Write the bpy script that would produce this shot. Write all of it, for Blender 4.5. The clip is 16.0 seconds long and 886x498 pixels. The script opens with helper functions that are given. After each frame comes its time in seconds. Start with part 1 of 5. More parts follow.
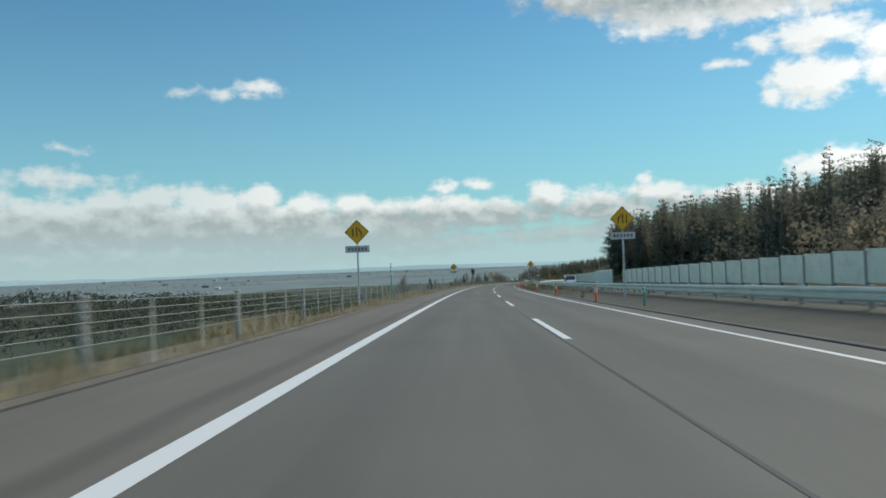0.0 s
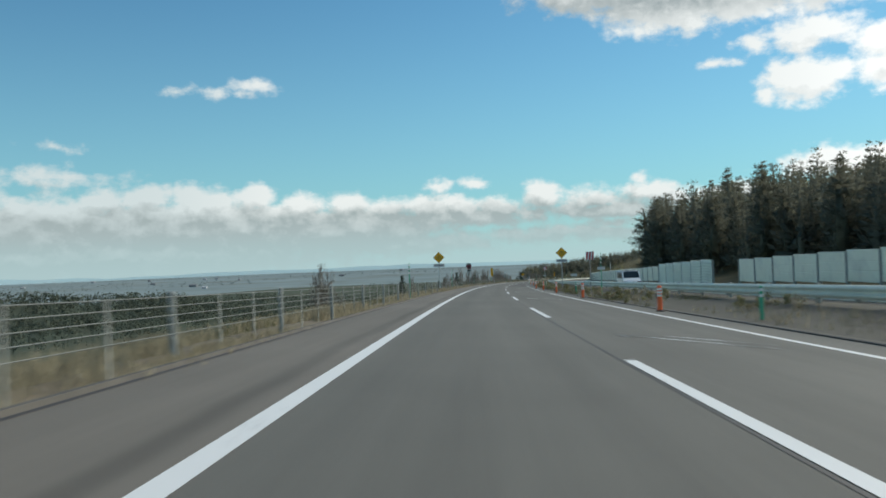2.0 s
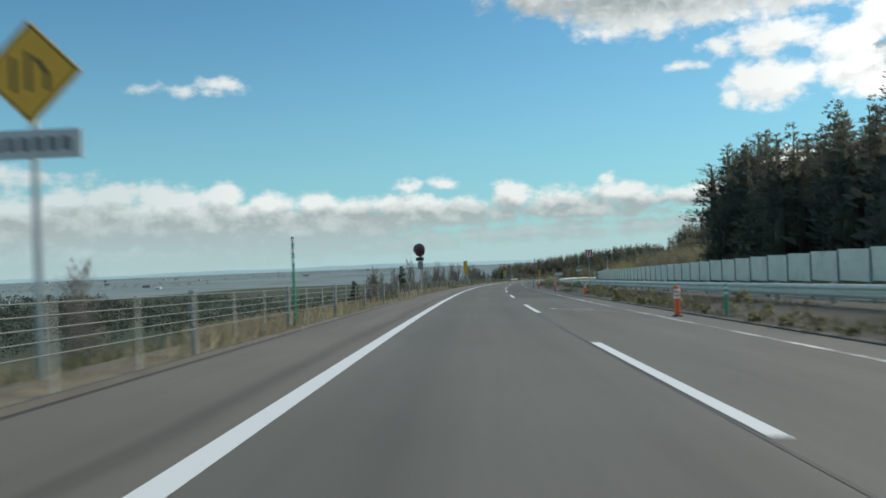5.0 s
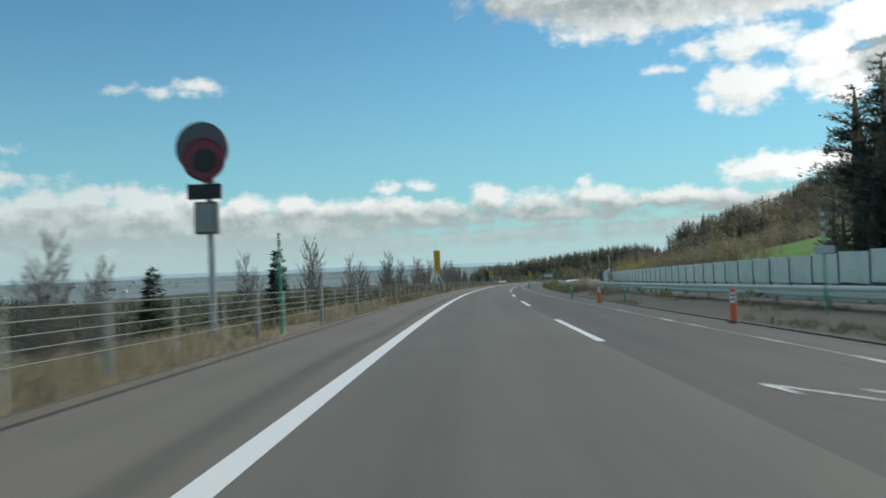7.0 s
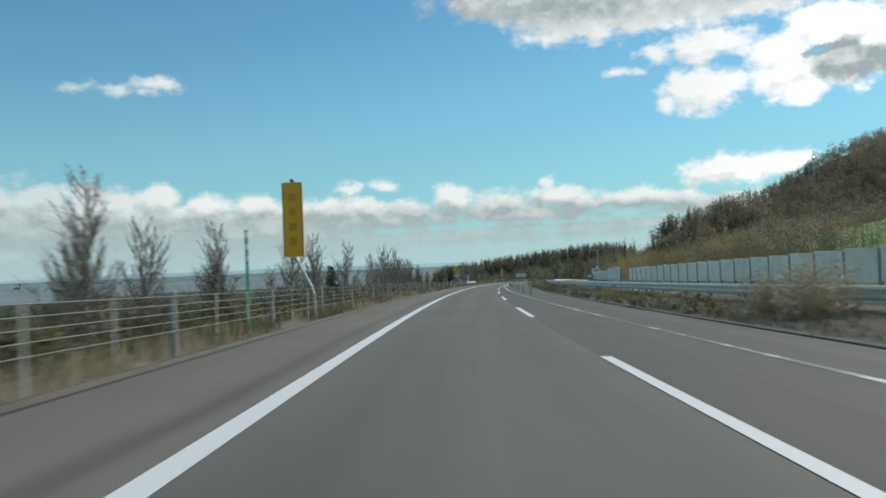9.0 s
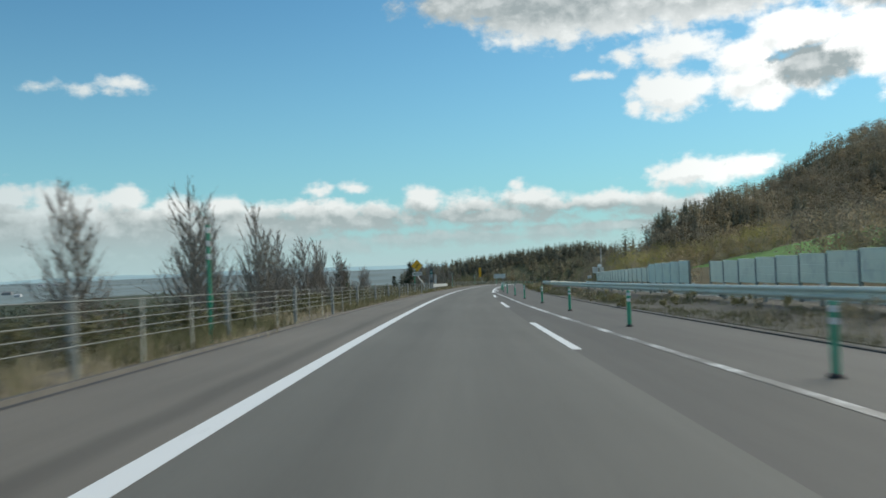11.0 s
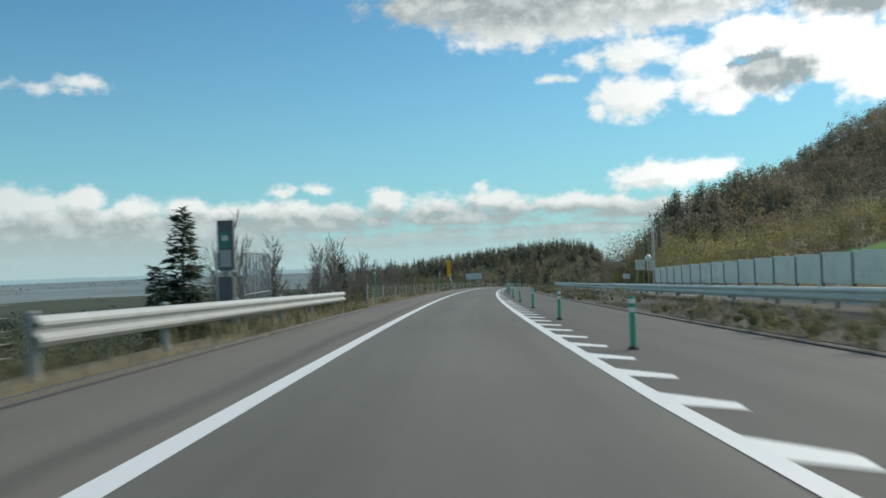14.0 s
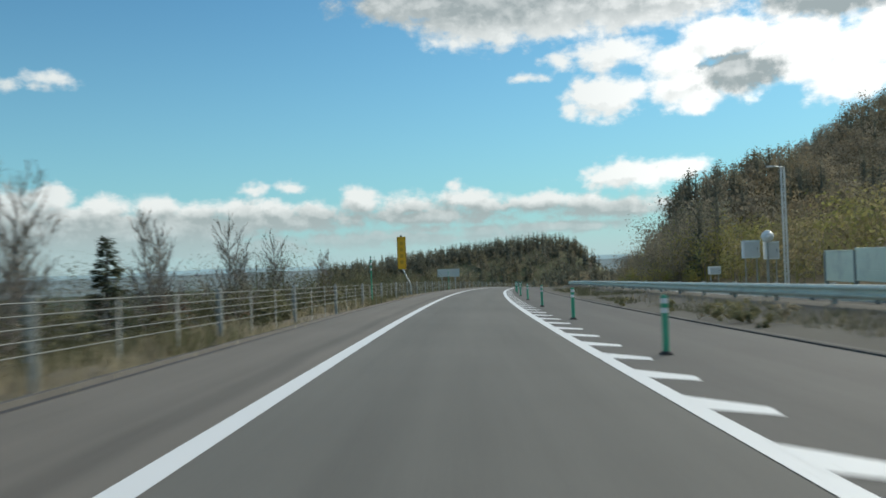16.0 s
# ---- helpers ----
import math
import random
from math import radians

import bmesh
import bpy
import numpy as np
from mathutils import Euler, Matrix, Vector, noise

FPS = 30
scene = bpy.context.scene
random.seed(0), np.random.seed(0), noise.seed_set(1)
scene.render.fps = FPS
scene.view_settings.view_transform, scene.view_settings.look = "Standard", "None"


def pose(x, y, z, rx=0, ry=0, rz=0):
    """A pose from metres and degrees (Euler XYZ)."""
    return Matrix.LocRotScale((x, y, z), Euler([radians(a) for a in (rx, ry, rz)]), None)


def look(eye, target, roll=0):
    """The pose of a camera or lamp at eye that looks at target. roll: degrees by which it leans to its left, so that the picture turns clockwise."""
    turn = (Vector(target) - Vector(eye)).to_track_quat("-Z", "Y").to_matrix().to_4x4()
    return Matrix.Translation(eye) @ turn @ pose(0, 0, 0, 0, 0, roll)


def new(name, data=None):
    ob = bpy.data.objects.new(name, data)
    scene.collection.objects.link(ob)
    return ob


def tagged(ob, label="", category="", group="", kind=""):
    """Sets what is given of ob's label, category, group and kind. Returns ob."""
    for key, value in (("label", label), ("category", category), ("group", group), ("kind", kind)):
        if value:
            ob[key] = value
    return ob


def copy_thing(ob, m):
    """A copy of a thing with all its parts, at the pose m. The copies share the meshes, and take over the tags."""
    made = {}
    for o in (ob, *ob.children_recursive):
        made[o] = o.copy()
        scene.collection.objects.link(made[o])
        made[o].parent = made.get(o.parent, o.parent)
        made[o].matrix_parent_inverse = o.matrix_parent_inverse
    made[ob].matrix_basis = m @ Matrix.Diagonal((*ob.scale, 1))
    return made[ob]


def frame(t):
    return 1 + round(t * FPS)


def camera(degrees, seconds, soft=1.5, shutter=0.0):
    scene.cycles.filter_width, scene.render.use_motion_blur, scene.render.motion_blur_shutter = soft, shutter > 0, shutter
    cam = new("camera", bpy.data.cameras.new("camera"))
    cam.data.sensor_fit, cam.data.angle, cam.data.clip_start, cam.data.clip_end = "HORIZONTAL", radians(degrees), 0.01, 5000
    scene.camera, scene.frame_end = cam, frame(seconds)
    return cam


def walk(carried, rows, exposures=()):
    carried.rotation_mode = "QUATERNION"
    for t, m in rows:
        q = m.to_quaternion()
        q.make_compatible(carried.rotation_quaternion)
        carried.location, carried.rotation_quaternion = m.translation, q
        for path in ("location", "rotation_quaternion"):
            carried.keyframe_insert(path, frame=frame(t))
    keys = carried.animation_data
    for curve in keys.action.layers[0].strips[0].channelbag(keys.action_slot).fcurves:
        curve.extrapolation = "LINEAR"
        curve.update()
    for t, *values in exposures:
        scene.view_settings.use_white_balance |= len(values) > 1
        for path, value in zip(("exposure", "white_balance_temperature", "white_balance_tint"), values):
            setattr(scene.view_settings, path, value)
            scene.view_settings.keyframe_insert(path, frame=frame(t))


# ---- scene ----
cam = camera(56.8, 16.0, soft=1.7, shutter=0.28)

# ---- the line of the road: s metres along the left edge line, off metres to its right ----
GRADE, BANK = 0.0272, 0.038
KNOTS = [-20 + 40 * i for i in range(18)]
BENDS = [0.150, 0.210, 0.272, 0.388, 0.502, 0.498, 0.607, 0.702, 0.635, 0.598, 0.661, 0.677, 0.917, 1.151, 1.309, 1.0, 0.5, 0.0]
LINE_S = np.arange(-20.0, 761.0, 1.0)
LINE_TH = np.cumsum(np.interp(LINE_S, KNOTS, BENDS)) * 1e-3
LINE_TH -= LINE_TH[20]
LINE_X = np.cumsum(np.sin(LINE_TH))
LINE_Y = np.cumsum(np.cos(LINE_TH))
LINE_X -= LINE_X[20]
LINE_Y -= LINE_Y[20]
MEAN_TH = 0.16


def heading(s):
    return float(np.interp(s, LINE_S, LINE_TH))


def grade_z(s):
    return -GRADE * s - 0.00006 * max(0.0, s - 470.0) ** 2 if s < 720 else -GRADE * 720 - 3.75


def plan(s, off):
    """x, y of a place beside the road."""
    q = min(max(s, -20.0), 760.0)
    th = heading(q)
    x, y = float(np.interp(q, LINE_S, LINE_X)), float(np.interp(q, LINE_S, LINE_Y))
    x, y = x + (s - q) * math.sin(th), y + (s - q) * math.cos(th)
    near = max(-150.0, min(150.0, off))
    far = off - near
    return (x + near * math.cos(th) + far * math.cos(MEAN_TH), y - near * math.sin(th) - far * math.sin(MEAN_TH))


def kerb_off(s):
    """Where the asphalt ends at the median."""
    return float(np.interp(s, [250, 325, 363, 414, 440, 480], [7.9, 7.75, 7.62, 7.4, 7.15, 6.9]))


def at(s, off, up=0.0):
    """A place beside the road, up metres over the banked plane of the carriageways."""
    x, y = plan(s, off)
    return Vector((x, y, grade_z(s) - BANK * max(-6.0, min(40.0, off)) + up))


# seconds, metres along, metres from the left edge line, turn from the road's line, tilt over the road's plane
DRIVE = [
    (0.0, 13.20, 1.81, -1.694, 2.364), (0.5, 26.29, 1.77, -1.966, 2.208), (1.0, 39.19, 1.65, -2.192, 2.264),
    (1.5, 52.30, 1.60, -2.110, 2.273), (2.0, 65.29, 1.58, -2.049, 2.287), (2.5, 78.23, 1.53, -1.909, 2.240),
    (3.0, 91.19, 1.53, -1.789, 2.224), (3.5, 104.06, 1.57, -1.636, 2.225), (4.0, 116.84, 1.62, -1.562, 2.212),
    (4.5, 129.61, 1.60, -1.600, 2.212), (5.0, 142.39, 1.55, -1.680, 2.211), (5.5, 155.16, 1.49, -1.740, 2.211),
    (6.0, 167.93, 1.43, -1.780, 2.211), (6.5, 180.71, 1.38, -1.799, 2.211), (7.0, 193.64, 1.34, -1.653, 2.337),
    (7.5, 206.54, 1.39, -1.386, 2.333), (8.0, 219.28, 1.46, -1.133, 2.366), (8.5, 231.92, 1.53, -1.022, 2.222),
    (9.0, 244.57, 1.59, -0.811, 2.256), (9.5, 257.22, 1.64, -0.740, 2.272), (10.0, 269.88, 1.68, -0.690, 2.287),
    (10.5, 282.54, 1.72, -0.670, 2.303), (11.0, 295.20, 1.76, -0.680, 2.319), (11.5, 307.85, 1.79, -0.719, 2.335),
    (12.0, 320.44, 1.85, -0.784, 2.338), (12.5, 333.13, 1.84, -0.817, 2.261), (13.0, 346.01, 1.87, -0.819, 2.305),
    (13.5, 358.98, 1.83, -0.809, 2.181), (14.0, 371.93, 1.82, -0.928, 2.378), (14.5, 384.83, 1.81, -0.937, 2.318),
    (15.0, 397.67, 1.78, -1.021, 2.270), (15.5, 410.45, 1.73, -1.065, 2.256), (16.0, 423.19, 1.65, -1.010, 2.207)]


def drive_pose(s, off, turn, tilt):
    p = at(s, off, 1.02)
    lift = tilt - math.degrees(math.atan(GRADE))
    return pose(p.x, p.y, p.z, 90 + lift, 0, -math.degrees(heading(s)) - turn) @ pose(0, 0, 0, 0, 0, -math.degrees(BANK))


walk(cam, [(t, drive_pose(s, o, a, b)) for t, s, o, a, b in DRIVE], exposures=[(0.0, 0.0), (16.0, 0.0)])

# ---- world and sun ----
SUN_AZ, SUN_EL = radians(58), radians(34)
world = bpy.data.worlds.new("sky")
scene.world = world
world.use_nodes = True


class Nodes:
    """Short hand for building node trees."""

    def __init__(self, tree):
        self.tree = tree
        self.n, self.l = tree.nodes, tree.links

    def put(self, sock, v):
        if hasattr(v, "links"):
            self.l.new(v, sock)
        elif isinstance(v, tuple) and len(v) == 3 and sock.type == 'RGBA':
            sock.default_value = (*v, 1.0)
        else:
            sock.default_value = v

    def math(self, op, a, b=0.0, c=0.0, clamp=False):
        x = self.n.new("ShaderNodeMath")
        x.operation, x.use_clamp = op, clamp
        for i, v in enumerate((a, b, c)):
            self.put(x.inputs[i], v)
        return x.outputs[0]

    def vec(self, op, a, b=(0, 0, 0), c=(0, 0, 0)):
        x = self.n.new("ShaderNodeVectorMath")
        x.operation = op
        self.put(x.inputs[0], a)
        self.put(x.inputs[1], b)
        if op == 'MULTIPLY_ADD':
            self.put(x.inputs[2], c)
        return x.outputs["Value"] if op in ('LENGTH', 'DOT_PRODUCT') else x.outputs[0]

    def noise(self, vec, scale, detail=4.0, rough=0.55, out=0, dims='3D'):
        x = self.n.new("ShaderNodeTexNoise")
        x.noise_dimensions = dims
        if vec is not None:
            self.l.new(vec, x.inputs["Vector"])
        x.inputs["Scale"].default_value, x.inputs["Detail"].default_value, x.inputs["Roughness"].default_value = scale, detail, rough
        return x.outputs[out]

    def ramp(self, fac, lo, hi, a=0.0, b=1.0):
        x = self.n.new("ShaderNodeMapRange")
        x.interpolation_type = 'SMOOTHSTEP'
        for i, v in enumerate((fac, lo, hi, a, b)):
            self.put(x.inputs[i], v)
        return x.outputs[0]

    def mix(self, fac, a, b, blend='MIX'):
        x = self.n.new("ShaderNodeMix")
        x.data_type, x.blend_type = 'RGBA', blend
        self.put(x.inputs[0], fac)
        self.put(x.inputs[6], a)
        self.put(x.inputs[7], b)
        return x.outputs[2]


# clouds: azimuth, height, half width, half height, in degrees
HEAPS = [(-23.3, 4.6, 2.0, 1.0), (-21.3, 4.7, 2.4, 1.0), (-18.5, 4.9, 2.0, 1.0), (-16.3, 4.5, 2.4, 1.0), (-13.8, 4.7, 1.6, 1.0), (-10.9, 3.9, 2.4, 1.0), (-7.9, 4.0, 2.0, 1.0), (-4.9, 3.7, 2.4, 0.9), (-1.8, 3.6, 2.4, 1.0), (0.2, 3.5, 2.4, 1.0)]
HEAPS_2 = [(3.0, 3.4, 2.4, 1.0), (5.8, 4.1, 1.8, 1.1), (9.3, 3.8, 2.4, 1.0), (12.8, 4.0, 2.8, 0.9), (12.7, 5.0, 0.6, 0.5), (15.5, 3.5, 2.8, 0.7), (18.5, 3.5, 2.4, 0.9), (21.4, 3.5, 2.4, 0.8), (-1.3, 5.2, 1.1, 0.6), (1.1, 5.3, 1.1, 0.45)]
BODIES = [(-18.1, 2.6, 13.6, 2.3), (-29.5, 2.8, 12.8, 2.4), (-8.0, 2.3, 8.9, 1.9), (-24.0, 0.9, 20.0, 1.9), (-4.0, 1.2, 9.0, 0.9), (0.6, 2.9, 7.9, 0.9), (10.4, 3.0, 9.9, 0.7), (10.8, 2.1, 2.4, 0.4), (14.3, 2.0, 1.6, 0.4), (24.0, 3.0, 8.0, 0.8), (8.0, 1.5, 12.0, 0.6), (20.0, 1.9, 5.0, 0.5)]
CLUMPS = [(24.6, 5.2, 3.7, 1.1), (27.7, 5.5, 2.2, 0.9), (22.5, 5.0, 1.7, 0.7), (22.9, 10.5, 2.9, 1.6), (20.8, 9.8, 0.9, 0.9), (25.2, 10.6, 1.1, 0.8), (-16.6, 11.7, 3.1, 0.34), (-13.8, 12.2, 1.5, 0.42), (-26.5, 7.9, 1.2, 0.32), (-26.7, 6.1, 4.9, 0.6), (17.7, 12.1, 1.2, 0.34)]
ROOF = [(11.0, 17.4, 6.4, 1.6), (15.3, 16.9, 6.4, 2.8), (19.8, 16.7, 7.6, 2.5), (25.8, 16.6, 7.6, 2.0), (13.1, 19.3, 9.3, 3.0), (24.0, 20.0, 15.0, 3.4), (37.7, 15.4, 6.1, 1.5), (23.6, 13.4, 3.5, 1.1), (20.3, 13.1, 1.4, 0.6)]
ROOF_2 = [(28.0, 12.4, 2.3, 1.5), (31.3, 13.6, 3.3, 1.7), (28.6, 10.9, 3.1, 1.7), (28.9, 9.6, 1.9, 0.8), (31.9, 11.3, 2.6, 1.7), (35.7, 12.4, 3.9, 2.3), (38.2, 10.5, 3.1, 1.9), (42.0, 12.6, 5.0, 2.6)]

cloud_tree = bpy.data.node_groups.new("cloud_cover", 'ShaderNodeTree')
cloud_tree.interface.new_socket("Way", in_out='INPUT', socket_type='NodeSocketVector')
cloud_tree.interface.new_socket("Cover", in_out='OUTPUT', socket_type='NodeSocketFloat')
g = Nodes(cloud_tree)
g_in, g_out = g.n.new("NodeGroupInput"), g.n.new("NodeGroupOutput")
warp = g.noise(g_in.outputs[0], 0.55, 3.0, 0.5, out=1)
way = g.vec('ADD', g_in.outputs[0], g.vec('MULTIPLY', g.vec('SUBTRACT', warp, (0.5, 0.5, 0.5)), (1.3, 0.8, 0)))
best = None
for a, e, w, h in HEAPS + HEAPS_2 + BODIES + CLUMPS + ROOF + ROOF_2:
    q = g.vec('MULTIPLY_ADD', way, (1 / w, 1 / h, 0), (-a / w, -e / h, 0))
    d = g.math('SUBTRACT', 1.0, g.vec('LENGTH', q))
    d = g.math('MULTIPLY', d, min(1.0, (0.28 if e < 6 or a > 10 else 0.12) + 0.36 * h))
    best = d if best is None else g.math('SMOOTH_MAX', best, d, 0.12)
fluff = g.math('SUBTRACT', g.noise(g.vec('MULTIPLY', g_in.outputs[0], (0.8, 1.15, 1.0)), 0.75, 6.0, 0.58), 0.5)
# scattered cumulus added unseen behind and beside the drive, thickened for fill light
g_sep = g.n.new("ShaderNodeSeparateXYZ")
g.l.new(g_in.outputs[0], g_sep.inputs[0])
aside = g.ramp(g.math('ABSOLUTE', g.math('SUBTRACT', g_sep.outputs[0], 6.0)), 44.0, 60.0)
loose = g.ramp(g.noise(g_in.outputs[0], 0.07, 4.0), 0.44, 0.64, -1.0, 0.5)
best = g.math('MAXIMUM', best, g.math('ADD', loose, g.math('MULTIPLY', g.math('SUBTRACT', aside, 1.0), 3.0)))
g.l.new(g.math('ADD', best, g.math('MULTIPLY', fluff, 1.25)), g_out.inputs[0])

w = Nodes(world.node_tree)
w.n.clear()
w_out = w.n.new("ShaderNodeOutputWorld")
w_bg = w.n.new("ShaderNodeBackground")
w_sky = w.n.new("ShaderNodeTexSky")
w_sky.sky_type = 'NISHITA'
w_sky.sun_disc = False
w_sky.sun_elevation, w_sky.sun_rotation = SUN_EL, SUN_AZ
w_sky.air_density, w_sky.dust_density, w_sky.ozone_density = 1.0, 0.3, 2.5
SKY_LEVEL = 0.105
w_bg.inputs[1].default_value = SKY_LEVEL
w_tc = w.n.new("ShaderNodeTexCoord")
w_sep = w.n.new("ShaderNodeSeparateXYZ")
w.l.new(w_tc.outputs["Generated"], w_sep.inputs[0])
az = w.math('MULTIPLY', w.math('ARCTAN2', w_sep.outputs[0], w_sep.outputs[1]), 57.29578)
el = w.math('MULTIPLY', w.math('ARCSINE', w_sep.outputs[2]), 57.29578)
w_dir = w.n.new("ShaderNodeCombineXYZ")
w.l.new(az, w_dir.inputs[0])
w.l.new(el, w_dir.inputs[1])


def cover(v):
    x = w.n.new("ShaderNodeGroup")
    x.node_tree = cloud_tree
    w.l.new(v, x.inputs[0])
    return x.outputs[0]


here = cover(w_dir.outputs[0])
sunward = cover(w.vec('ADD', w_dir.outputs[0], (0.25, 0.55, 0)))
mask = w.ramp(here, -0.12, 0.34)
lit = w.ramp(w.math('SUBTRACT', here, sunward), -0.22, 0.34)
billow = w.math('SUBTRACT', w.noise(w_dir.outputs[0], 0.6, 5.0, 0.55), 0.5)
# heaps near the horizon are white on top and grey below, the broad cloud overhead is grey but for its rim
belly = w.math('ADD', w.ramp(el, 4.7, 2.9), w.math('MULTIPLY', billow, 1.7))
# the shaded bellies overhead
dark = None
stray = w.vec('ADD', w_dir.outputs[0], w.vec('MULTIPLY', w.vec('SUBTRACT', w.noise(w_dir.outputs[0], 0.5, 5.0, 0.6, out=1), (0.5, 0.5, 0.5)), (4.5, 2.6, 0)))
for a, e, wd, h in ((31.9, 11.3, 2.6, 1.4), (30.2, 12.2, 1.2, 0.6), (15.0, 18.4, 9.0, 2.9), (25.0, 18.8, 13.0, 2.5), (38.0, 15.6, 6.0, 1.6), (27.0, 4.9, 2.2, 0.5), (23.6, 4.7, 2.6, 0.5)):
    q = w.vec('MULTIPLY_ADD', stray, (1 / wd, 1 / h, 0), (-a / wd, -e / h, 0))
    d = w.math('SUBTRACT', 1.0, w.vec('LENGTH', q))
    dark = d if dark is None else w.math('SMOOTH_MAX', dark, d, 0.1)
roof = w.math('ADD', w.math('MAXIMUM', w.ramp(dark, -0.25, 0.45), w.ramp(el, 14.2, 17.0, 0.0, 0.75)), w.math('MULTIPLY', billow, 0.9))
grey = w.mix(w.ramp(el, 5.0, 6.5), belly, roof)
grey = w.math('SUBTRACT', w.math('ADD', grey, 0.10), w.math('MULTIPLY', lit, 0.45), clamp=True)
# air: clear blue above, pale turquoise towards the horizon
air = w.mix(1.0, w_sky.outputs[0], (0.52, 0.93, 1.0), 'MULTIPLY')
hazy = w.math('POWER', w.math('SUBTRACT', 1.0, w.math('MULTIPLY', w.math('MAXIMUM', el, 0.0), 1 / 26.0, clamp=True), clamp=True), 2.2)
air = w.mix(w.math('MULTIPLY', hazy, 0.80), air, (2.8, 5.55, 6.1))
air = w.mix(w.ramp(el, 4.0, -0.5, 0.0, 0.6), air, (4.9, 6.0, 6.1))
low = w.ramp(el, 1.0, 4.4)
shade = w.mix(low, (3.9, 4.8, 4.9), (3.5, 4.0, 4.0))
bright = w.mix(low, (5.0, 6.0, 6.1), (8.2, 8.5, 8.3))
bright = w.mix(w.ramp(az, -10.0, -22.0, 0.0, 0.75), bright, (5.6, 6.5, 6.6))
bright = w.mix(w.ramp(az, 16.0, 36.0), bright, (11.5, 11.5, 11.2))
# unseen cumulus to both sides and behind is brightened as fill light
bright = w.mix(w.ramp(w.math('ABSOLUTE', w.math('SUBTRACT', az, 6.0)), 48.0, 75.0), bright, (13.0, 13.0, 12.4))
body = w.mix(grey, bright, shade)
veil = w.math('MULTIPLY', w.ramp(el, -0.5, 2.6, 0.35, 1.0), 0.95)
w.l.new(w.mix(w.math('MULTIPLY', mask, veil), air, body), w_bg.inputs[0])
w.l.new(w_bg.outputs[0], w_out.inputs[0])

sun_data = bpy.data.lights.new("sun", 'SUN')
sun_data.energy, sun_data.angle, sun_data.color = 3.3, radians(42.0), (1.0, 0.94, 0.79)
sun = new("sun", sun_data)
sun.matrix_world = look((0, 0, 0), (-math.sin(SUN_AZ) * math.cos(SUN_EL), -math.cos(SUN_AZ) * math.cos(SUN_EL), -math.sin(SUN_EL)))


# ---- materials ----
def material(name, col, rough=0.7, metal=0.0, vary=0.25, scale=3.0, fine=40.0, bump=0.0, dirt=None, dirt_amount=0.4, island=0.0, space="Object", spec=0.5, trans=0.0, tone=None):
    """A surface with variation at a large and a fine scale, stains and relief."""
    m = bpy.data.materials.new(name)
    m.use_nodes = True
    k = Nodes(m.node_tree)
    b = k.n["Principled BSDF"]
    tc = k.n.new("ShaderNodeTexCoord")
    geo = k.n.new("ShaderNodeNewGeometry")
    v = geo.outputs["Position"] if space == "World" else tc.outputs["Object"]
    big, small = k.noise(v, scale, 4.0, 0.6), k.noise(v, fine, 3.0, 0.6)
    f = k.math('ADD', k.math('MULTIPLY', k.math('SUBTRACT', big, 0.5), 2.2 * vary), k.math('MULTIPLY', k.math('SUBTRACT', small, 0.5), 1.4 * vary))
    if island:
        f = k.math('ADD', f, k.math('MULTIPLY', k.math('SUBTRACT', geo.outputs["Random Per Island"], 0.5), island))
    base = (*col,)
    if tone:
        # each tree of a wood has a tone of its own
        own = k.n.new("ShaderNodeAttribute")
        own.attribute_name = "tone"
        f = k.math('ADD', f, k.math('MULTIPLY', k.math('SUBTRACT', own.outputs["Fac"], 0.5), tone[1]))
        base = k.mix(k.ramp(own.outputs["Fac"], 0.5, 0.85), base, (*tone[0],))
    f = k.math('ADD', f, 1.0)
    c = k.mix(1.0, base, k.n.new("ShaderNodeCombineColor").outputs[0], 'MULTIPLY')
    comb = c.node.inputs[7].links[0].from_node
    for i in range(3):
        k.l.new(f, comb.inputs[i])
    if dirt:
        c = k.mix(k.math('MULTIPLY', k.ramp(k.noise(v, scale * 2.3, 5.0, 0.65), 0.48, 0.7), dirt_amount), c, (*dirt,))
    k.l.new(c, b.inputs["Base Color"])
    k.l.new(k.math('ADD', k.math('MULTIPLY', k.math('SUBTRACT', small, 0.5), 0.2), rough, clamp=True), b.inputs["Roughness"])
    b.inputs["Metallic"].default_value = metal
    b.inputs["Specular IOR Level"].default_value = spec
    if trans:
        thin, both = k.n.new("ShaderNodeBsdfTranslucent"), k.n.new("ShaderNodeMixShader")
        k.l.new(c, thin.inputs[0])
        both.inputs[0].default_value = trans
        k.l.new(b.outputs[0], both.inputs[1])
        k.l.new(thin.outputs[0], both.inputs[2])
        k.l.new(both.outputs[0], k.n["Material Output"].inputs[0])
    if bump:
        bp = k.n.new("ShaderNodeBump")
        bp.inputs["Strength"].default_value, bp.inputs["Distance"].default_value = bump, 0.02
        k.l.new(small, bp.inputs["Height"])
        k.l.new(bp.outputs[0], b.inputs["Normal"])
    return m


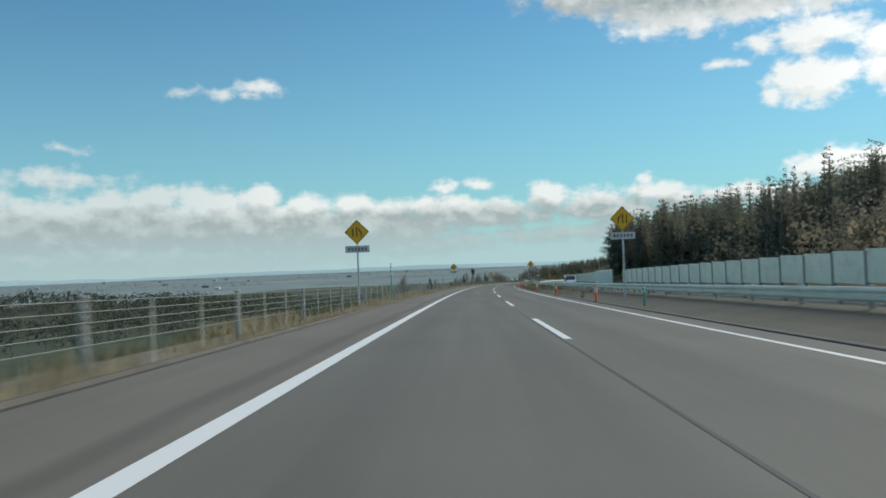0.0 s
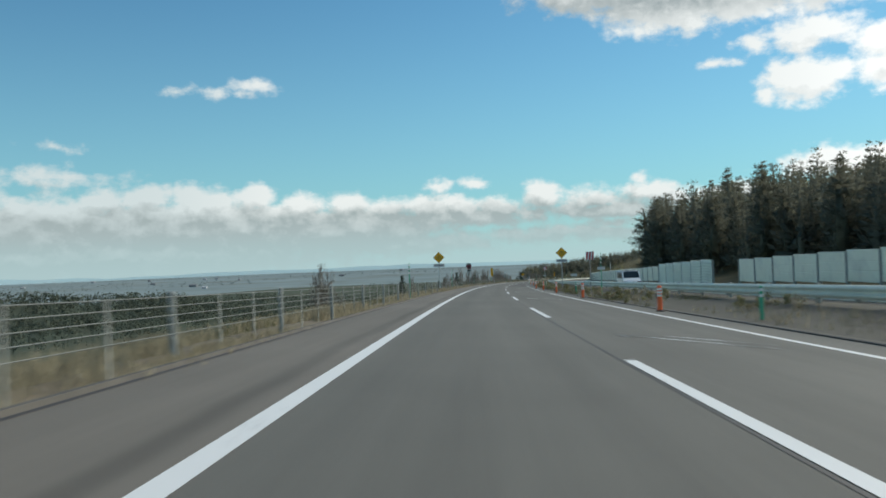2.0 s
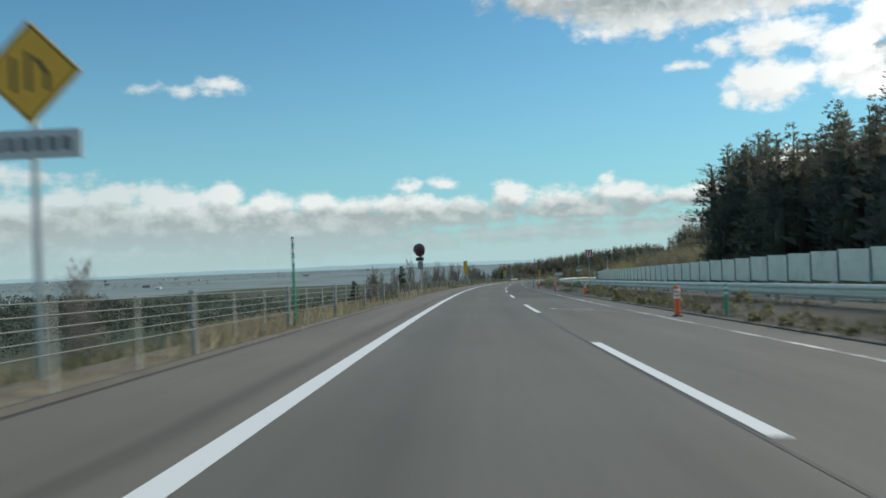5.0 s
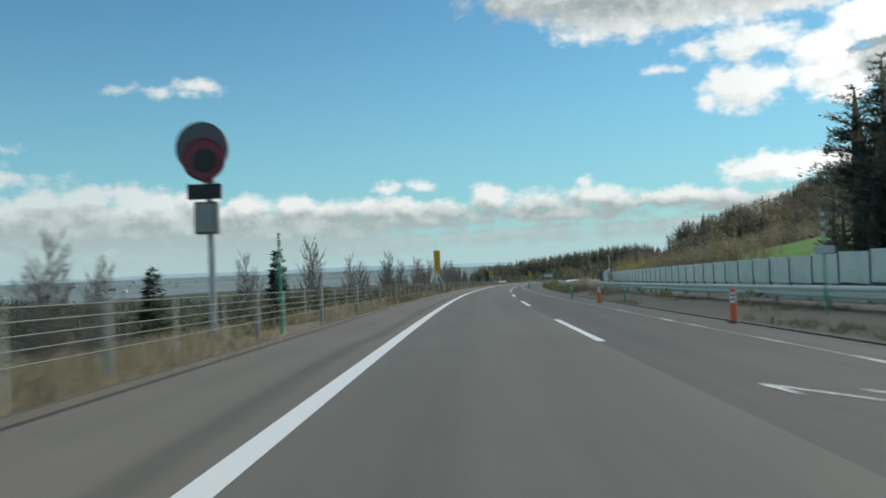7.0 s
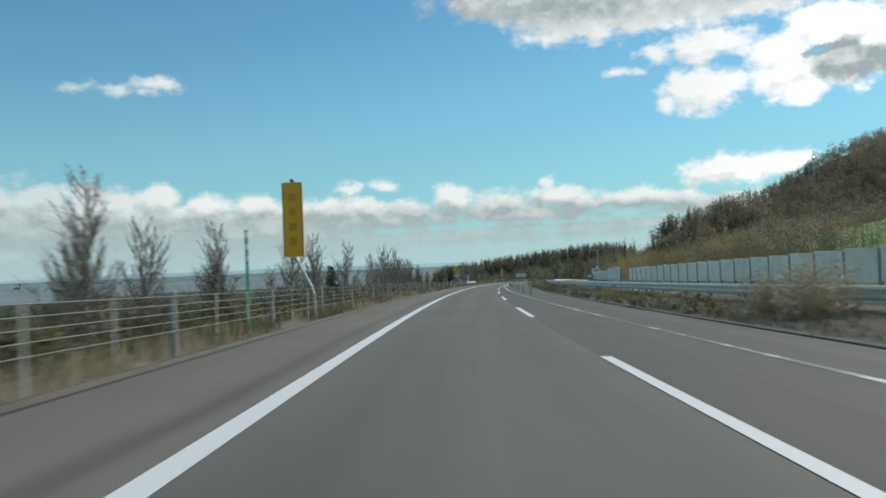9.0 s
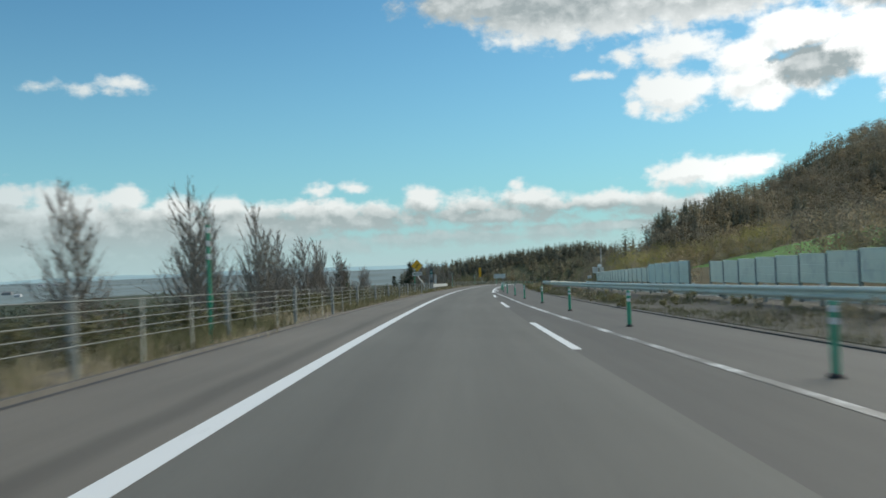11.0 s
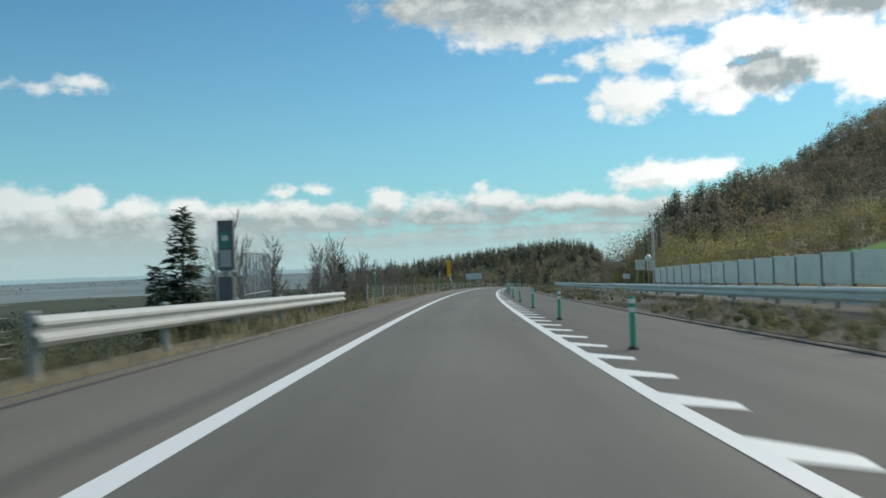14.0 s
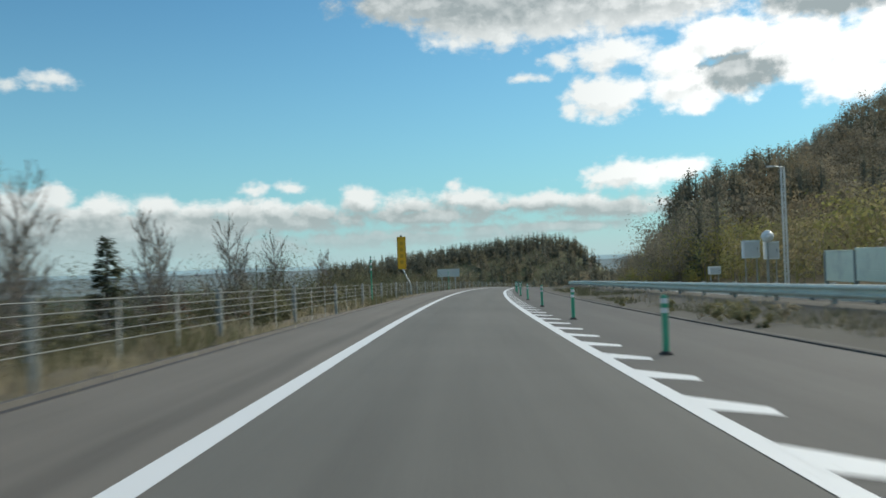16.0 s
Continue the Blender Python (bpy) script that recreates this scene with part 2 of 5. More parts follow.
def asphalt(name, col, tracks=True):
    """Worn asphalt: stone grain, stains drawn out along the road, wheel tracks. The map runs across (u) and along (v) in metres."""
    m = bpy.data.materials.new(name)
    m.use_nodes = True
    k = Nodes(m.node_tree)
    b = k.n["Principled BSDF"]
    uv = k.n.new("ShaderNodeUVMap")
    v = uv.outputs[0]
    grain = k.noise(v, 55.0, 3.0, 0.7)
    long = k.noise(k.vec('MULTIPLY', v, (1.6, 0.05, 1.0)), 1.0, 4.0, 0.6)
    blot = k.noise(v, 0.16, 4.0, 0.6)
    f = k.math('ADD', k.math('MULTIPLY', k.math('SUBTRACT', grain, 0.5), 0.55), k.math('MULTIPLY', k.math('SUBTRACT', long, 0.5), 0.55))
    f = k.math('ADD', f, k.math('MULTIPLY', k.math('SUBTRACT', blot, 0.5), 0.45))
    if tracks:
        sep = k.n.new("ShaderNodeSeparateXYZ")
        k.l.new(v, sep.inputs[0])
        wave = k.math('COSINE', k.math('MULTIPLY', k.math('SUBTRACT', sep.outputs[0], 0.9), 2 * math.pi / 1.76))
        f = k.math('ADD', f, k.math('MULTIPLY', wave, -0.05))
    else:
        # a wandering streak of oil and grime along the shoulder
        sep = k.n.new("ShaderNodeSeparateXYZ")
        k.l.new(v, sep.inputs[0])
        drift = k.math('MULTIPLY', k.math('SUBTRACT', k.noise(k.vec('MULTIPLY', v, (0.0, 0.12, 1.0)), 1.0, 3.0), 0.5), 0.5)
        away = k.math('ABSOLUTE', k.math('ADD', k.math('ADD', sep.outputs[0], 0.48), drift))
        f = k.math('SUBTRACT', f, k.math('MULTIPLY', k.ramp(away, 0.22, 0.03), 0.26))
    f = k.math('ADD', f, 1.0)
    comb = k.n.new("ShaderNodeCombineColor")
    for i in range(3):
        k.l.new(f, comb.inputs[i])
    k.l.new(k.mix(1.0, (*col,), comb.outputs[0], 'MULTIPLY'), b.inputs["Base Color"])
    b.inputs["Roughness"].default_value = 0.82
    b.inputs["Specular IOR Level"].default_value = 0.35
    bp = k.n.new("ShaderNodeBump")
    bp.inputs["Strength"].default_value, bp.inputs["Distance"].default_value = 0.35, 0.006
    k.l.new(grain, bp.inputs["Height"])
    k.l.new(bp.outputs[0], b.inputs["Normal"])
    return m


def line_paint(name, worn, broad=0.4):
    m = bpy.data.materials.new(name)
    m.use_nodes = True
    k = Nodes(m.node_tree)
    b = k.n["Principled BSDF"]
    geo = k.n.new("ShaderNodeNewGeometry")
    v = geo.outputs["Position"]
    wear = k.ramp(k.math('ADD', k.math('MULTIPLY', k.noise(v, 14.0, 5.0, 0.7), 1.0 - broad), k.math('MULTIPLY', k.noise(v, 0.7, 3.0), broad)), 0.62 - worn, 0.72 - worn * 0.6)
    k.l.new(k.mix(wear, (0.74, 0.75, 0.74), (0.118, 0.113, 0.103)), b.inputs["Base Color"])
    b.inputs["Roughness"].default_value = 0.6
    return m


M_ROAD = asphalt("asphalt", (0.134, 0.130, 0.114))
M_ROAD_DARK = asphalt("newer_asphalt", (0.095, 0.091, 0.082))
M_SHOULDER = asphalt("shoulder_asphalt", (0.165, 0.149, 0.126), tracks=False)
M_SEAM = material("bitumen_seam", (0.06, 0.057, 0.055), 0.7, vary=0.3, space="World")
M_LINE = line_paint("line_paint", 0.02)
M_WORN = line_paint("worn_line_paint", 0.245, 0.5)
M_FADING = line_paint("nearly_lost_line_paint", 0.31, 0.72)
M_KERB = material("asphalt_kerb", (0.115, 0.105, 0.09), 0.9, vary=0.4, scale=1.5, bump=0.3, space="World")
M_GRAVEL = material("verge_soil", (0.185, 0.152, 0.105), 0.95, vary=0.4, scale=0.7, fine=18.0, bump=0.5, dirt=(0.25, 0.21, 0.12), dirt_amount=0.7, space="World")
M_DRY = material("dry_meadow", (0.115, 0.118, 0.055), 0.95, vary=0.45, scale=0.12, fine=6.0, bump=0.4, dirt=(0.085, 0.125, 0.045), dirt_amount=0.7, space="World")
M_MEDIAN = material("median_ground", (0.078, 0.072, 0.055), 0.95, vary=0.4, scale=0.5, fine=14.0, bump=0.4, dirt=(0.070, 0.070, 0.040), dirt_amount=0.8, space="World")
M_GREEN = material("green_field", (0.10, 0.215, 0.045), 0.9, vary=0.4, scale=0.06, fine=1.5, space="World", spec=0.1)
M_FLOOR = material("wood_floor", (0.115, 0.095, 0.052), 0.95, vary=0.5, scale=0.1, fine=2.0, dirt=(0.075, 0.085, 0.035), dirt_amount=0.6, space="World", spec=0.1)
M_PLAIN = material("plain", (0.085, 0.102, 0.075), 0.95, vary=0.35, scale=0.006, fine=0.04, dirt=(0.105, 0.104, 0.075), dirt_amount=0.8, space="World", spec=0.05)
M_STEEL = material("galvanised_steel", (0.47, 0.52, 0.53), 0.42, 0.55, vary=0.14, scale=1.2, fine=25.0, dirt=(0.32, 0.30, 0.27), dirt_amount=0.3)
M_RAIL = material("rail_steel", (0.70, 0.72, 0.61), 0.5, 0.1, vary=0.12, scale=0.6, fine=20.0, dirt=(0.42, 0.42, 0.39), dirt_amount=0.35, space="World")
M_POST = material("post_steel", (0.33, 0.345, 0.32), 0.65, 0.0, vary=0.2, scale=2.0)
M_CABLE = material("weathered_cable", (0.21, 0.22, 0.205), 0.7, 0.1, vary=0.15, scale=1.0, space="World")
M_DARKPOST = material("dark_post", (0.07, 0.08, 0.085), 0.6, 0.2, vary=0.2)
M_FENCEPOST = material("fence_post_steel", (0.22, 0.245, 0.23), 0.6, vary=0.2)
M_PANEL = material("fence_panel_steel", (0.74, 0.78, 0.66), 0.5, 0.0, vary=0.10, scale=0.35, fine=9.0, dirt=(0.42, 0.44, 0.42), dirt_amount=0.4, space="World")
M_WHITE = material("white_paint", (0.78, 0.80, 0.80), 0.4, vary=0.08, dirt=(0.45, 0.43, 0.39), dirt_amount=0.3)
M_OLDWHITE = material("weathered_white_paint", (0.42, 0.43, 0.42), 0.5, vary=0.12, scale=1.5, dirt=(0.33, 0.31, 0.28), dirt_amount=0.45)
M_YELLOW = material("sign_yellow", (0.92, 0.47, 0.015), 0.35, vary=0.08, scale=2.0)
M_FADED = material("faded_print", (0.70, 0.34, 0.015), 0.5)
M_BLACK = material("sign_black", (0.02, 0.02, 0.021), 0.5, vary=0.2)
M_PLATE = material("plate_white", (0.62, 0.63, 0.62), 0.45, vary=0.1)
M_BAR = material("plate_writing", (0.17, 0.17, 0.175), 0.6, vary=0.2)
M_GREY = material("lamp_grey", (0.12, 0.125, 0.13), 0.5, vary=0.15)
M_RED = material("lamp_red", (0.21, 0.012, 0.028), 0.3, vary=0.15)
M_REDPAINT = material("red_paint", (0.55, 0.06, 0.06), 0.45, vary=0.1)
M_ORANGE = material("orange_plastic", (0.92, 0.17, 0.05), 0.45, vary=0.1)
M_REFLECT = material("reflective_band", (0.80, 0.80, 0.78), 0.3, vary=0.05)
M_GREENPOST = material("green_plastic", (0.05, 0.38, 0.22), 0.45, vary=0.12)
M_TEAL = material("teal_panel", (0.06, 0.24, 0.19), 0.45, vary=0.12)
M_RUBBER = material("rubber", (0.025, 0.025, 0.026), 0.8, vary=0.2)
M_GLASS = material("dark_glass", (0.03, 0.04, 0.045), 0.08, vary=0.05)
M_VAN = material("van_white", (0.80, 0.82, 0.83), 0.25, vary=0.04)
M_BARK = material("bark", (0.10, 0.085, 0.07), 0.9, vary=0.4, scale=4.0)
M_TWIG = material("twig", (0.31, 0.275, 0.24), 0.9, vary=0.3)
M_LASTLEAF = material("last_leaves", (0.26, 0.205, 0.13), 0.8, vary=0.3, scale=0.4, fine=4.0, island=0.4, space="World", spec=0.2, trans=0.45)
M_PALE = material("bleached_grass", (0.62, 0.545, 0.40), 0.9, vary=0.2, scale=0.4, fine=3.0, island=0.2, space="World", spec=0.2, trans=0.65)
M_NEEDLE = material("needles", (0.062, 0.085, 0.055), 0.8, vary=0.3, scale=1.0, fine=9.0, island=0.7, spec=0.2, trans=0.25)
M_PINE = material("pine_needles", (0.205, 0.215, 0.165), 0.85, vary=0.15, scale=0.2, fine=0.5, island=0.06, spec=0.1, trans=0.5, tone=((0.200, 0.190, 0.128), 0.4))
M_BROWNLEAF = material("brown_leaves", (0.330, 0.298, 0.228), 0.85, vary=0.2, scale=0.035, fine=0.15, island=0.04, space="World", dirt=(0.180, 0.190, 0.115), dirt_amount=0.5, spec=0.1, trans=0.5, tone=((0.265, 0.222, 0.145), 0.6))
M_YELLOWLEAF = material("yellow_leaves", (0.360, 0.345, 0.125), 0.8, vary=0.2, scale=0.06, fine=0.3, island=0.04, space="World", dirt=(0.29, 0.25, 0.14), dirt_amount=0.4, spec=0.1, trans=0.5, tone=((0.29, 0.25, 0.15), 0.4))
M_LEAF = material("shrub_leaves", (0.150, 0.150, 0.085), 0.8, vary=0.35, scale=0.3, fine=4.0, island=0.35, space="World", spec=0.2, trans=0.35)
M_RUSTLEAF = material("rust_leaves", (0.19, 0.135, 0.095), 0.8, vary=0.3, scale=0.4, fine=4.0, island=0.4, space="World", spec=0.2, trans=0.35)
M_STRAW = material("straw", (0.335, 0.300, 0.205), 0.9, vary=0.35, scale=0.3, fine=3.0, island=0.5, space="World", spec=0.2, trans=0.3)
M_GRASS = material("autumn_grass", (0.150, 0.152, 0.082), 0.9, vary=0.3, scale=0.3, fine=3.0, island=0.5, space="World", spec=0.2, trans=0.3)
M_TUFT = material("green_straw_tufts", (0.265, 0.255, 0.135), 0.9, vary=0.35, scale=0.35, fine=3.0, island=0.5, space="World", spec=0.2, trans=0.4)
M_FARWOOD = material("far_wood", (0.118, 0.138, 0.108), 0.95, vary=0.25, scale=0.02, fine=0.2, island=0.1, space="World", spec=0.05, trans=0.3)
# distance haze is put into the base colours of these two
M_FARPLAIN = material("haze_tinted_plain", (0.235, 0.290, 0.295), 0.95, vary=0.3, scale=0.0022, fine=0.012, dirt=(0.190, 0.195, 0.175), dirt_amount=0.7, space="World", spec=0.0)
M_FARTREES = material("haze_tinted_woods", (0.185, 0.225, 0.225), 0.95, vary=0.2, scale=0.002, fine=0.02, island=0.2, space="World", spec=0.0)
# haze over the range: pale blue put into its colour, and a glow
M_HAZE = material("haze_glow_range", (0.40, 0.50, 0.53), 0.95, vary=0.10, scale=0.002, fine=0.01, space="World", spec=0.0)
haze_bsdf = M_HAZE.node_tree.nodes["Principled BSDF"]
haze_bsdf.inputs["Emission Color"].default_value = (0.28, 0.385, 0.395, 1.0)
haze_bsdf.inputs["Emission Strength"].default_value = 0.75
M_ROOF = material("far_roofs", (0.30, 0.31, 0.32), 0.9, vary=0.4, scale=0.01, fine=0.05, island=1.2, space="World", spec=0.1)


# ---- building helpers ----
def part(name, bm, mat, parent, label=""):
    me = bpy.data.meshes.new(name)
    bm.to_mesh(me)
    bm.free()
    me.materials.append(mat)
    ob = new(name, me)
    ob.parent = parent
    if label:
        ob["label"] = label
    return ob


def poly(name, verts, faces, mat, parent=None, label=""):
    me = bpy.data.meshes.new(name)
    me.from_pydata([tuple(v) for v in verts], [], faces)
    me.materials.append(mat)
    ob = new(name, me)
    ob.parent = parent
    if label:
        ob["label"] = label
    return ob


def share(name, me, parent, m):
    ob = new(name, me)
    ob.parent = parent
    ob.matrix_basis = m
    return ob


def root(name, s, off, up, label, category, group="", turn=0.0):
    ob = new(name)
    ob.empty_display_size = 0.2
    p = at(s, off, up)
    ob.matrix_basis = pose(p.x, p.y, p.z, 0, 0, -math.degrees(heading(min(max(s, -20), 760))) + turn)
    return tagged(ob, label, category, group)


def stand(s, off, up=0.0, turn=0.0, scale=1.0):
    p = at(s, off, up)
    return pose(p.x, p.y, p.z, 0, 0, -math.degrees(heading(min(max(s, -20), 760))) + turn) @ Matrix.Scale(scale, 4)


def box(x0, x1, y0, y1, z0, z1, bevel=0.0):
    bm = bmesh.new()
    v = [bm.verts.new((x, y, z)) for z in (z0, z1) for y in (y0, y1) for x in (x0, x1)]
    for f in ((0, 2, 3, 1), (4, 5, 7, 6), (0, 1, 5, 4), (2, 6, 7, 3), (0, 4, 6, 2), (1, 3, 7, 5)):
        bm.faces.new([v[i] for i in f])
    if bevel:
        bmesh.ops.bevel(bm, geom=bm.edges[:], offset=bevel, segments=2, affect='EDGES')
    return bm


def tube(path, radii, sides=8, cap=True):
    """A round bar along a path of points."""
    bm = bmesh.new()
    rings = []
    for i, p in enumerate(path):
        p = Vector(p)
        d = (Vector(path[min(i + 1, len(path) - 1)]) - Vector(path[max(i - 1, 0)])).normalized()
        u = d.orthogonal().normalized() if abs(d.z) > 0.9 else d.cross(Vector((0, 0, 1))).normalized()
        n = d.cross(u)
        r = radii[i] if isinstance(radii, (list, tuple)) else radii
        rings.append([bm.verts.new(p + (u * math.cos(a) + n * math.sin(a)) * r) for a in [2 * math.pi * k / sides for k in range(sides)]])
    for a, b in zip(rings, rings[1:]):
        for k in range(sides):
            bm.faces.new((a[k], a[(k + 1) % sides], b[(k + 1) % sides], b[k]))
    if cap:
        bm.faces.new(rings[0][::-1])
        bm.faces.new(rings[-1])
    return bm


def plate(outline, y0, y1):
    """A flat plate: an outline in x, z, from y0 to y1."""
    bm = bmesh.new()
    a = [bm.verts.new((x, y0, z)) for x, z in outline]
    b = [bm.verts.new((x, y1, z)) for x, z in outline]
    n = len(outline)
    bm.faces.new(a)
    bm.faces.new(b[::-1])
    for i in range(n):
        bm.faces.new((a[(i + 1) % n], a[i], b[i], b[(i + 1) % n]))
    bmesh.ops.recalc_face_normals(bm, faces=bm.faces[:])
    return bm


def sweep(profile, s0, s1, off, step=2.0, closed=True, up=0.0):
    """Runs a profile of (across, height) along the road. Returns verts and faces."""
    n = max(1, int(math.ceil((s1 - s0) / step)))
    m = len(profile)
    v, f = [], []
    for i in range(n + 1):
        s = s0 + (s1 - s0) * i / n
        v += [at(s, off + a, up + b) for a, b in profile]
    for i in range(n):
        for k in range(m if closed else m - 1):
            a, b = i * m + k, i * m + (k + 1) % m
            f.append((a, b, b + m, a + m))
    if closed:
        f += [tuple(range(m))[::-1], tuple(n * m + k for k in range(m))]
    return v, f


def ribbon(name, line, mat, parent, up, step=2.0, uv=False):
    """A flat strip: rows of (s, off from, off to)."""
    v, f, uvs = [], [], []
    rows = []
    for (s0, a0, b0), (s1, a1, b1) in zip(line, line[1:]):
        n = max(1, int(math.ceil((s1 - s0) / step)))
        rows += [(s0 + (s1 - s0) * i / n, a0 + (a1 - a0) * i / n, b0 + (b1 - b0) * i / n) for i in range(n)]
    rows.append(line[-1])
    for s, a, b in rows:
        v += [at(s, a, up), at(s, b, up)]
        uvs += [(a, s), (b, s)]
    f = [(2 * i, 2 * i + 1, 2 * i + 3, 2 * i + 2) for i in range(len(rows) - 1)]
    ob = poly(name, v, f, mat, parent)
    if uv:
        lay = ob.data.uv_layers.new(name="UVMap")
        for lp in ob.data.loops:
            lay.data[lp.index].uv = uvs[lp.vertex_index]
    return ob


# ---- the land ----
def spur(x, y):
    """Metres along the wooded spur beside the road, and to its near side."""
    return (x - 120.0) * 0.8 + (y - 610.0) * 0.6, (x - 120.0) * 0.6 - (y - 610.0) * 0.8


def left_fall(d):
    return float(np.interp(d, [0, 1.5, 3, 6, 15, 40, 150, 400, 900], [0, 0.12, 0.45, 1.5, 4.6, 10.5, 20, 26, 30]))


def land(s, off, x, y):
    """Height of the ground."""
    z = grade_z(s) - BANK * max(-6.0, min(40.0, off))
    if off < -2.0:
        z -= left_fall(-2.0 - off)
        k = min(1.0, max(0.0, (-off - 60.0) / 500.0))
        z = z * (1 - k) + -45.0 * k
    elif off < kerb_off(s) + 0.1:
        z -= 0.15
    elif off < 12.6:
        z += float(np.interp(off, [kerb_off(s) + 0.1, 9.0, 10.2, 11.0, 12.0, 12.6], [0.03, 0.12, 0.30, 0.42, 0.42, 0.0]))
    elif off > 24:
        z += 0.2 * (min(off, 130.0) - 24) + 0.1 * max(0.0, off - 130.0) * (1 if off < 500 else 0.75)
    far = min(1.0, max(0.0, (s - 720.0) / 700.0))
    if off < 200:
        z = z * (1 - far) + -45.0 * far
    along, aside = spur(x, y)
    if along > -60 and off > 25:
        crest = float(np.interp(along, [-60, 0, 56, 120, 178, 250, 300, 360, 450, 600], [-26, -9, 7, 19, 30, 54, 66, 77, 84, 60]))
        swell = crest - (0.36 * aside if aside > 0 else -0.55 * aside) - 3.0 * math.exp(-(aside / 14.0) ** 2)
        if swell > z:
            k = min(1.0, (off - 25.0) / 15.0)
            z += (swell - z) * k * k * (3 - 2 * k)
    if 20 < x < 300 and 820 < y < 1150:
        crest = float(np.interp(x, [20, 75, 150, 220, 240, 262, 300], [-44, -22, -14, -5, -7, -20, -48]))
        z = max(z, crest - ((y - 985.0) / 60.0) ** 2 * 9.0)
    if off < -120:
        z += 25.0 * math.exp(-((x + 330.0) / 90.0) ** 2 - ((y - 625.0) / 75.0) ** 2) + 15.0 * math.exp(-((x + 220.0) / 55.0) ** 2 - ((y - 672.0) / 55.0) ** 2)
    if off < -60 or s > 900:
        z += 3.0 * (noise.noise(Vector((x * 0.006, y * 0.006, 0.3)))) * min(1.0, abs(off) / 300.0)
    return min(z, 160.0)


def land_at(s, off):
    x, y = plan(s, off)
    return Vector((x, y, land(s, off, x, y)))


S_ROWS = [-4600, -3200, -2200, -1500, -1000, -650, -400, -250, -150, -100] + list(range(-60, 760, 6)) + list(range(760, 1500, 25)) + [1560, 1650, 1800, 2000, 2300, 2700, 3200, 3800, 4700]
OFFS = [-4700, -3600, -2700, -2000, -1500, -1100, -850, -680, -560, -460, -380, -310, -250, -200, -160, -130, -105, -85, -68, -54, -42, -33, -26, -20, -15.5, -12, -9.5, -8, -6.5, -5, -3.8, -3.0, -2.0, -1.0, 2.0, 6.6, 6.85, 7.1, 7.35, 7.6, 7.85, 8.1, 8.5, 9.0, 10.2, 11, 12, 12.6, 16, 19.5, 21, 24, 27, 31, 36, 42, 50, 60, 72, 86, 102, 120, 140] + list(range(165, 700, 25)) + [750, 830, 950, 1100, 1350, 1700, 2200, 2900, 3700, 4700]
gv, gf, gm = [], [], []
for s in S_ROWS:
    for o in OFFS:
        gv.append(land_at(s, o))
W_ = len(OFFS)
for i in range(len(S_ROWS) - 1):
    for k in range(W_ - 1):
        gf.append((i * W_ + k, i * W_ + k + 1, (i + 1) * W_ + k + 1, (i + 1) * W_ + k))
        s, o = 0.5 * (S_ROWS[i] + S_ROWS[i + 1]), 0.5 * (OFFS[k] + OFFS[k + 1])
        if -3.9 < o < 0:
            c = 0
        elif 6.6 < o < 21 and -60 < s < 760:
            c = 2
        elif (31 if s < 384 else 42) < o < 165 and 312 < s < 486:
            c = 3
        elif o > 24:
            c = 4
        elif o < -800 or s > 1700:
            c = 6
        elif o < -130 or s > 1150:
            c = 5
        else:
            c = 1
        gm.append(c)
ground = poly("ground", gv, gf, M_GRAVEL)
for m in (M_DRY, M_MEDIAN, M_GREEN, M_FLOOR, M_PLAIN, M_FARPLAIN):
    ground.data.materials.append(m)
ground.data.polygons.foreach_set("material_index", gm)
tagged(ground, "dry autumn land falling away to a wide plain", "ground", kind="structure")

# ---- the road ----
road = ribbon("road", [(-100, 0.0, 3.46), (740, 0.0, 3.46)], M_ROAD, None, 0.0, uv=True)
tagged(road, "worn grey asphalt carriageway with white lines", "road", kind="structure")
ribbon("passing_lane", [(-100, 3.46, 7.9), (188, 3.46, 7.9)], M_ROAD, road, 0.0, uv=True)
ribbon("passing_lane", [(s, 3.46, kerb_off(s)) for s in (188, 250, 325, 363, 414, 440, 480, 740)], M_ROAD_DARK, road, 0.0, uv=True)
ribbon("shoulder", [(-100, -1.95, 0.0), (740, -1.95, 0.0)], M_SHOULDER, road, 0.0, uv=True)
ribbon("seam", [(-60, 3.38, 3.43), (188, 3.39, 3.43)], M_SEAM, road, 0.003)
ribbon("seam", [(-60, -1.94, -1.87), (740, -1.94, -1.87)], M_SEAM, road, 0.003)
ribbon("edge_line", [(-60, -0.10, 0.10), (740, -0.10, 0.10)], M_LINE, road, 0.005)
ribbon("edge_line", [(-60, 6.92, 7.08), (60, 6.87, 7.03), (130, 6.70, 6.85)], M_LINE, road, 0.005)
ribbon("edge_line", [(130, 6.70, 6.85), (200, 6.52, 6.68)], M_WORN, road, 0.005)
ribbon("edge_line", [(200, 6.52, 6.68), (226, 6.29, 6.43), (300, 4.90, 5.06), (316, 4.61, 4.78)], M_FADING, road, 0.005)
ribbon("edge_line", [(316, 4.61, 4.78), (330, 4.35, 4.53), (345, 4.17, 4.36), (356, 3.94, 4.12), (366, 3.70, 3.88), (372, 3.58, 3.76)], M_WORN, road, 0.005)
ribbon("edge_line", [(372, 3.58, 3.76), (379, 3.43, 3.62), (430, 3.38, 3.57), (740, 3.34, 3.53)], M_LINE, road, 0.005)
for k in range(-4, 18):
    ribbon("lane_dash", [(27.93 + 19.975 * k, 3.44, 3.60), (35.93 + 19.975 * k, 3.44, 3.60)], M_LINE, road, 0.006)
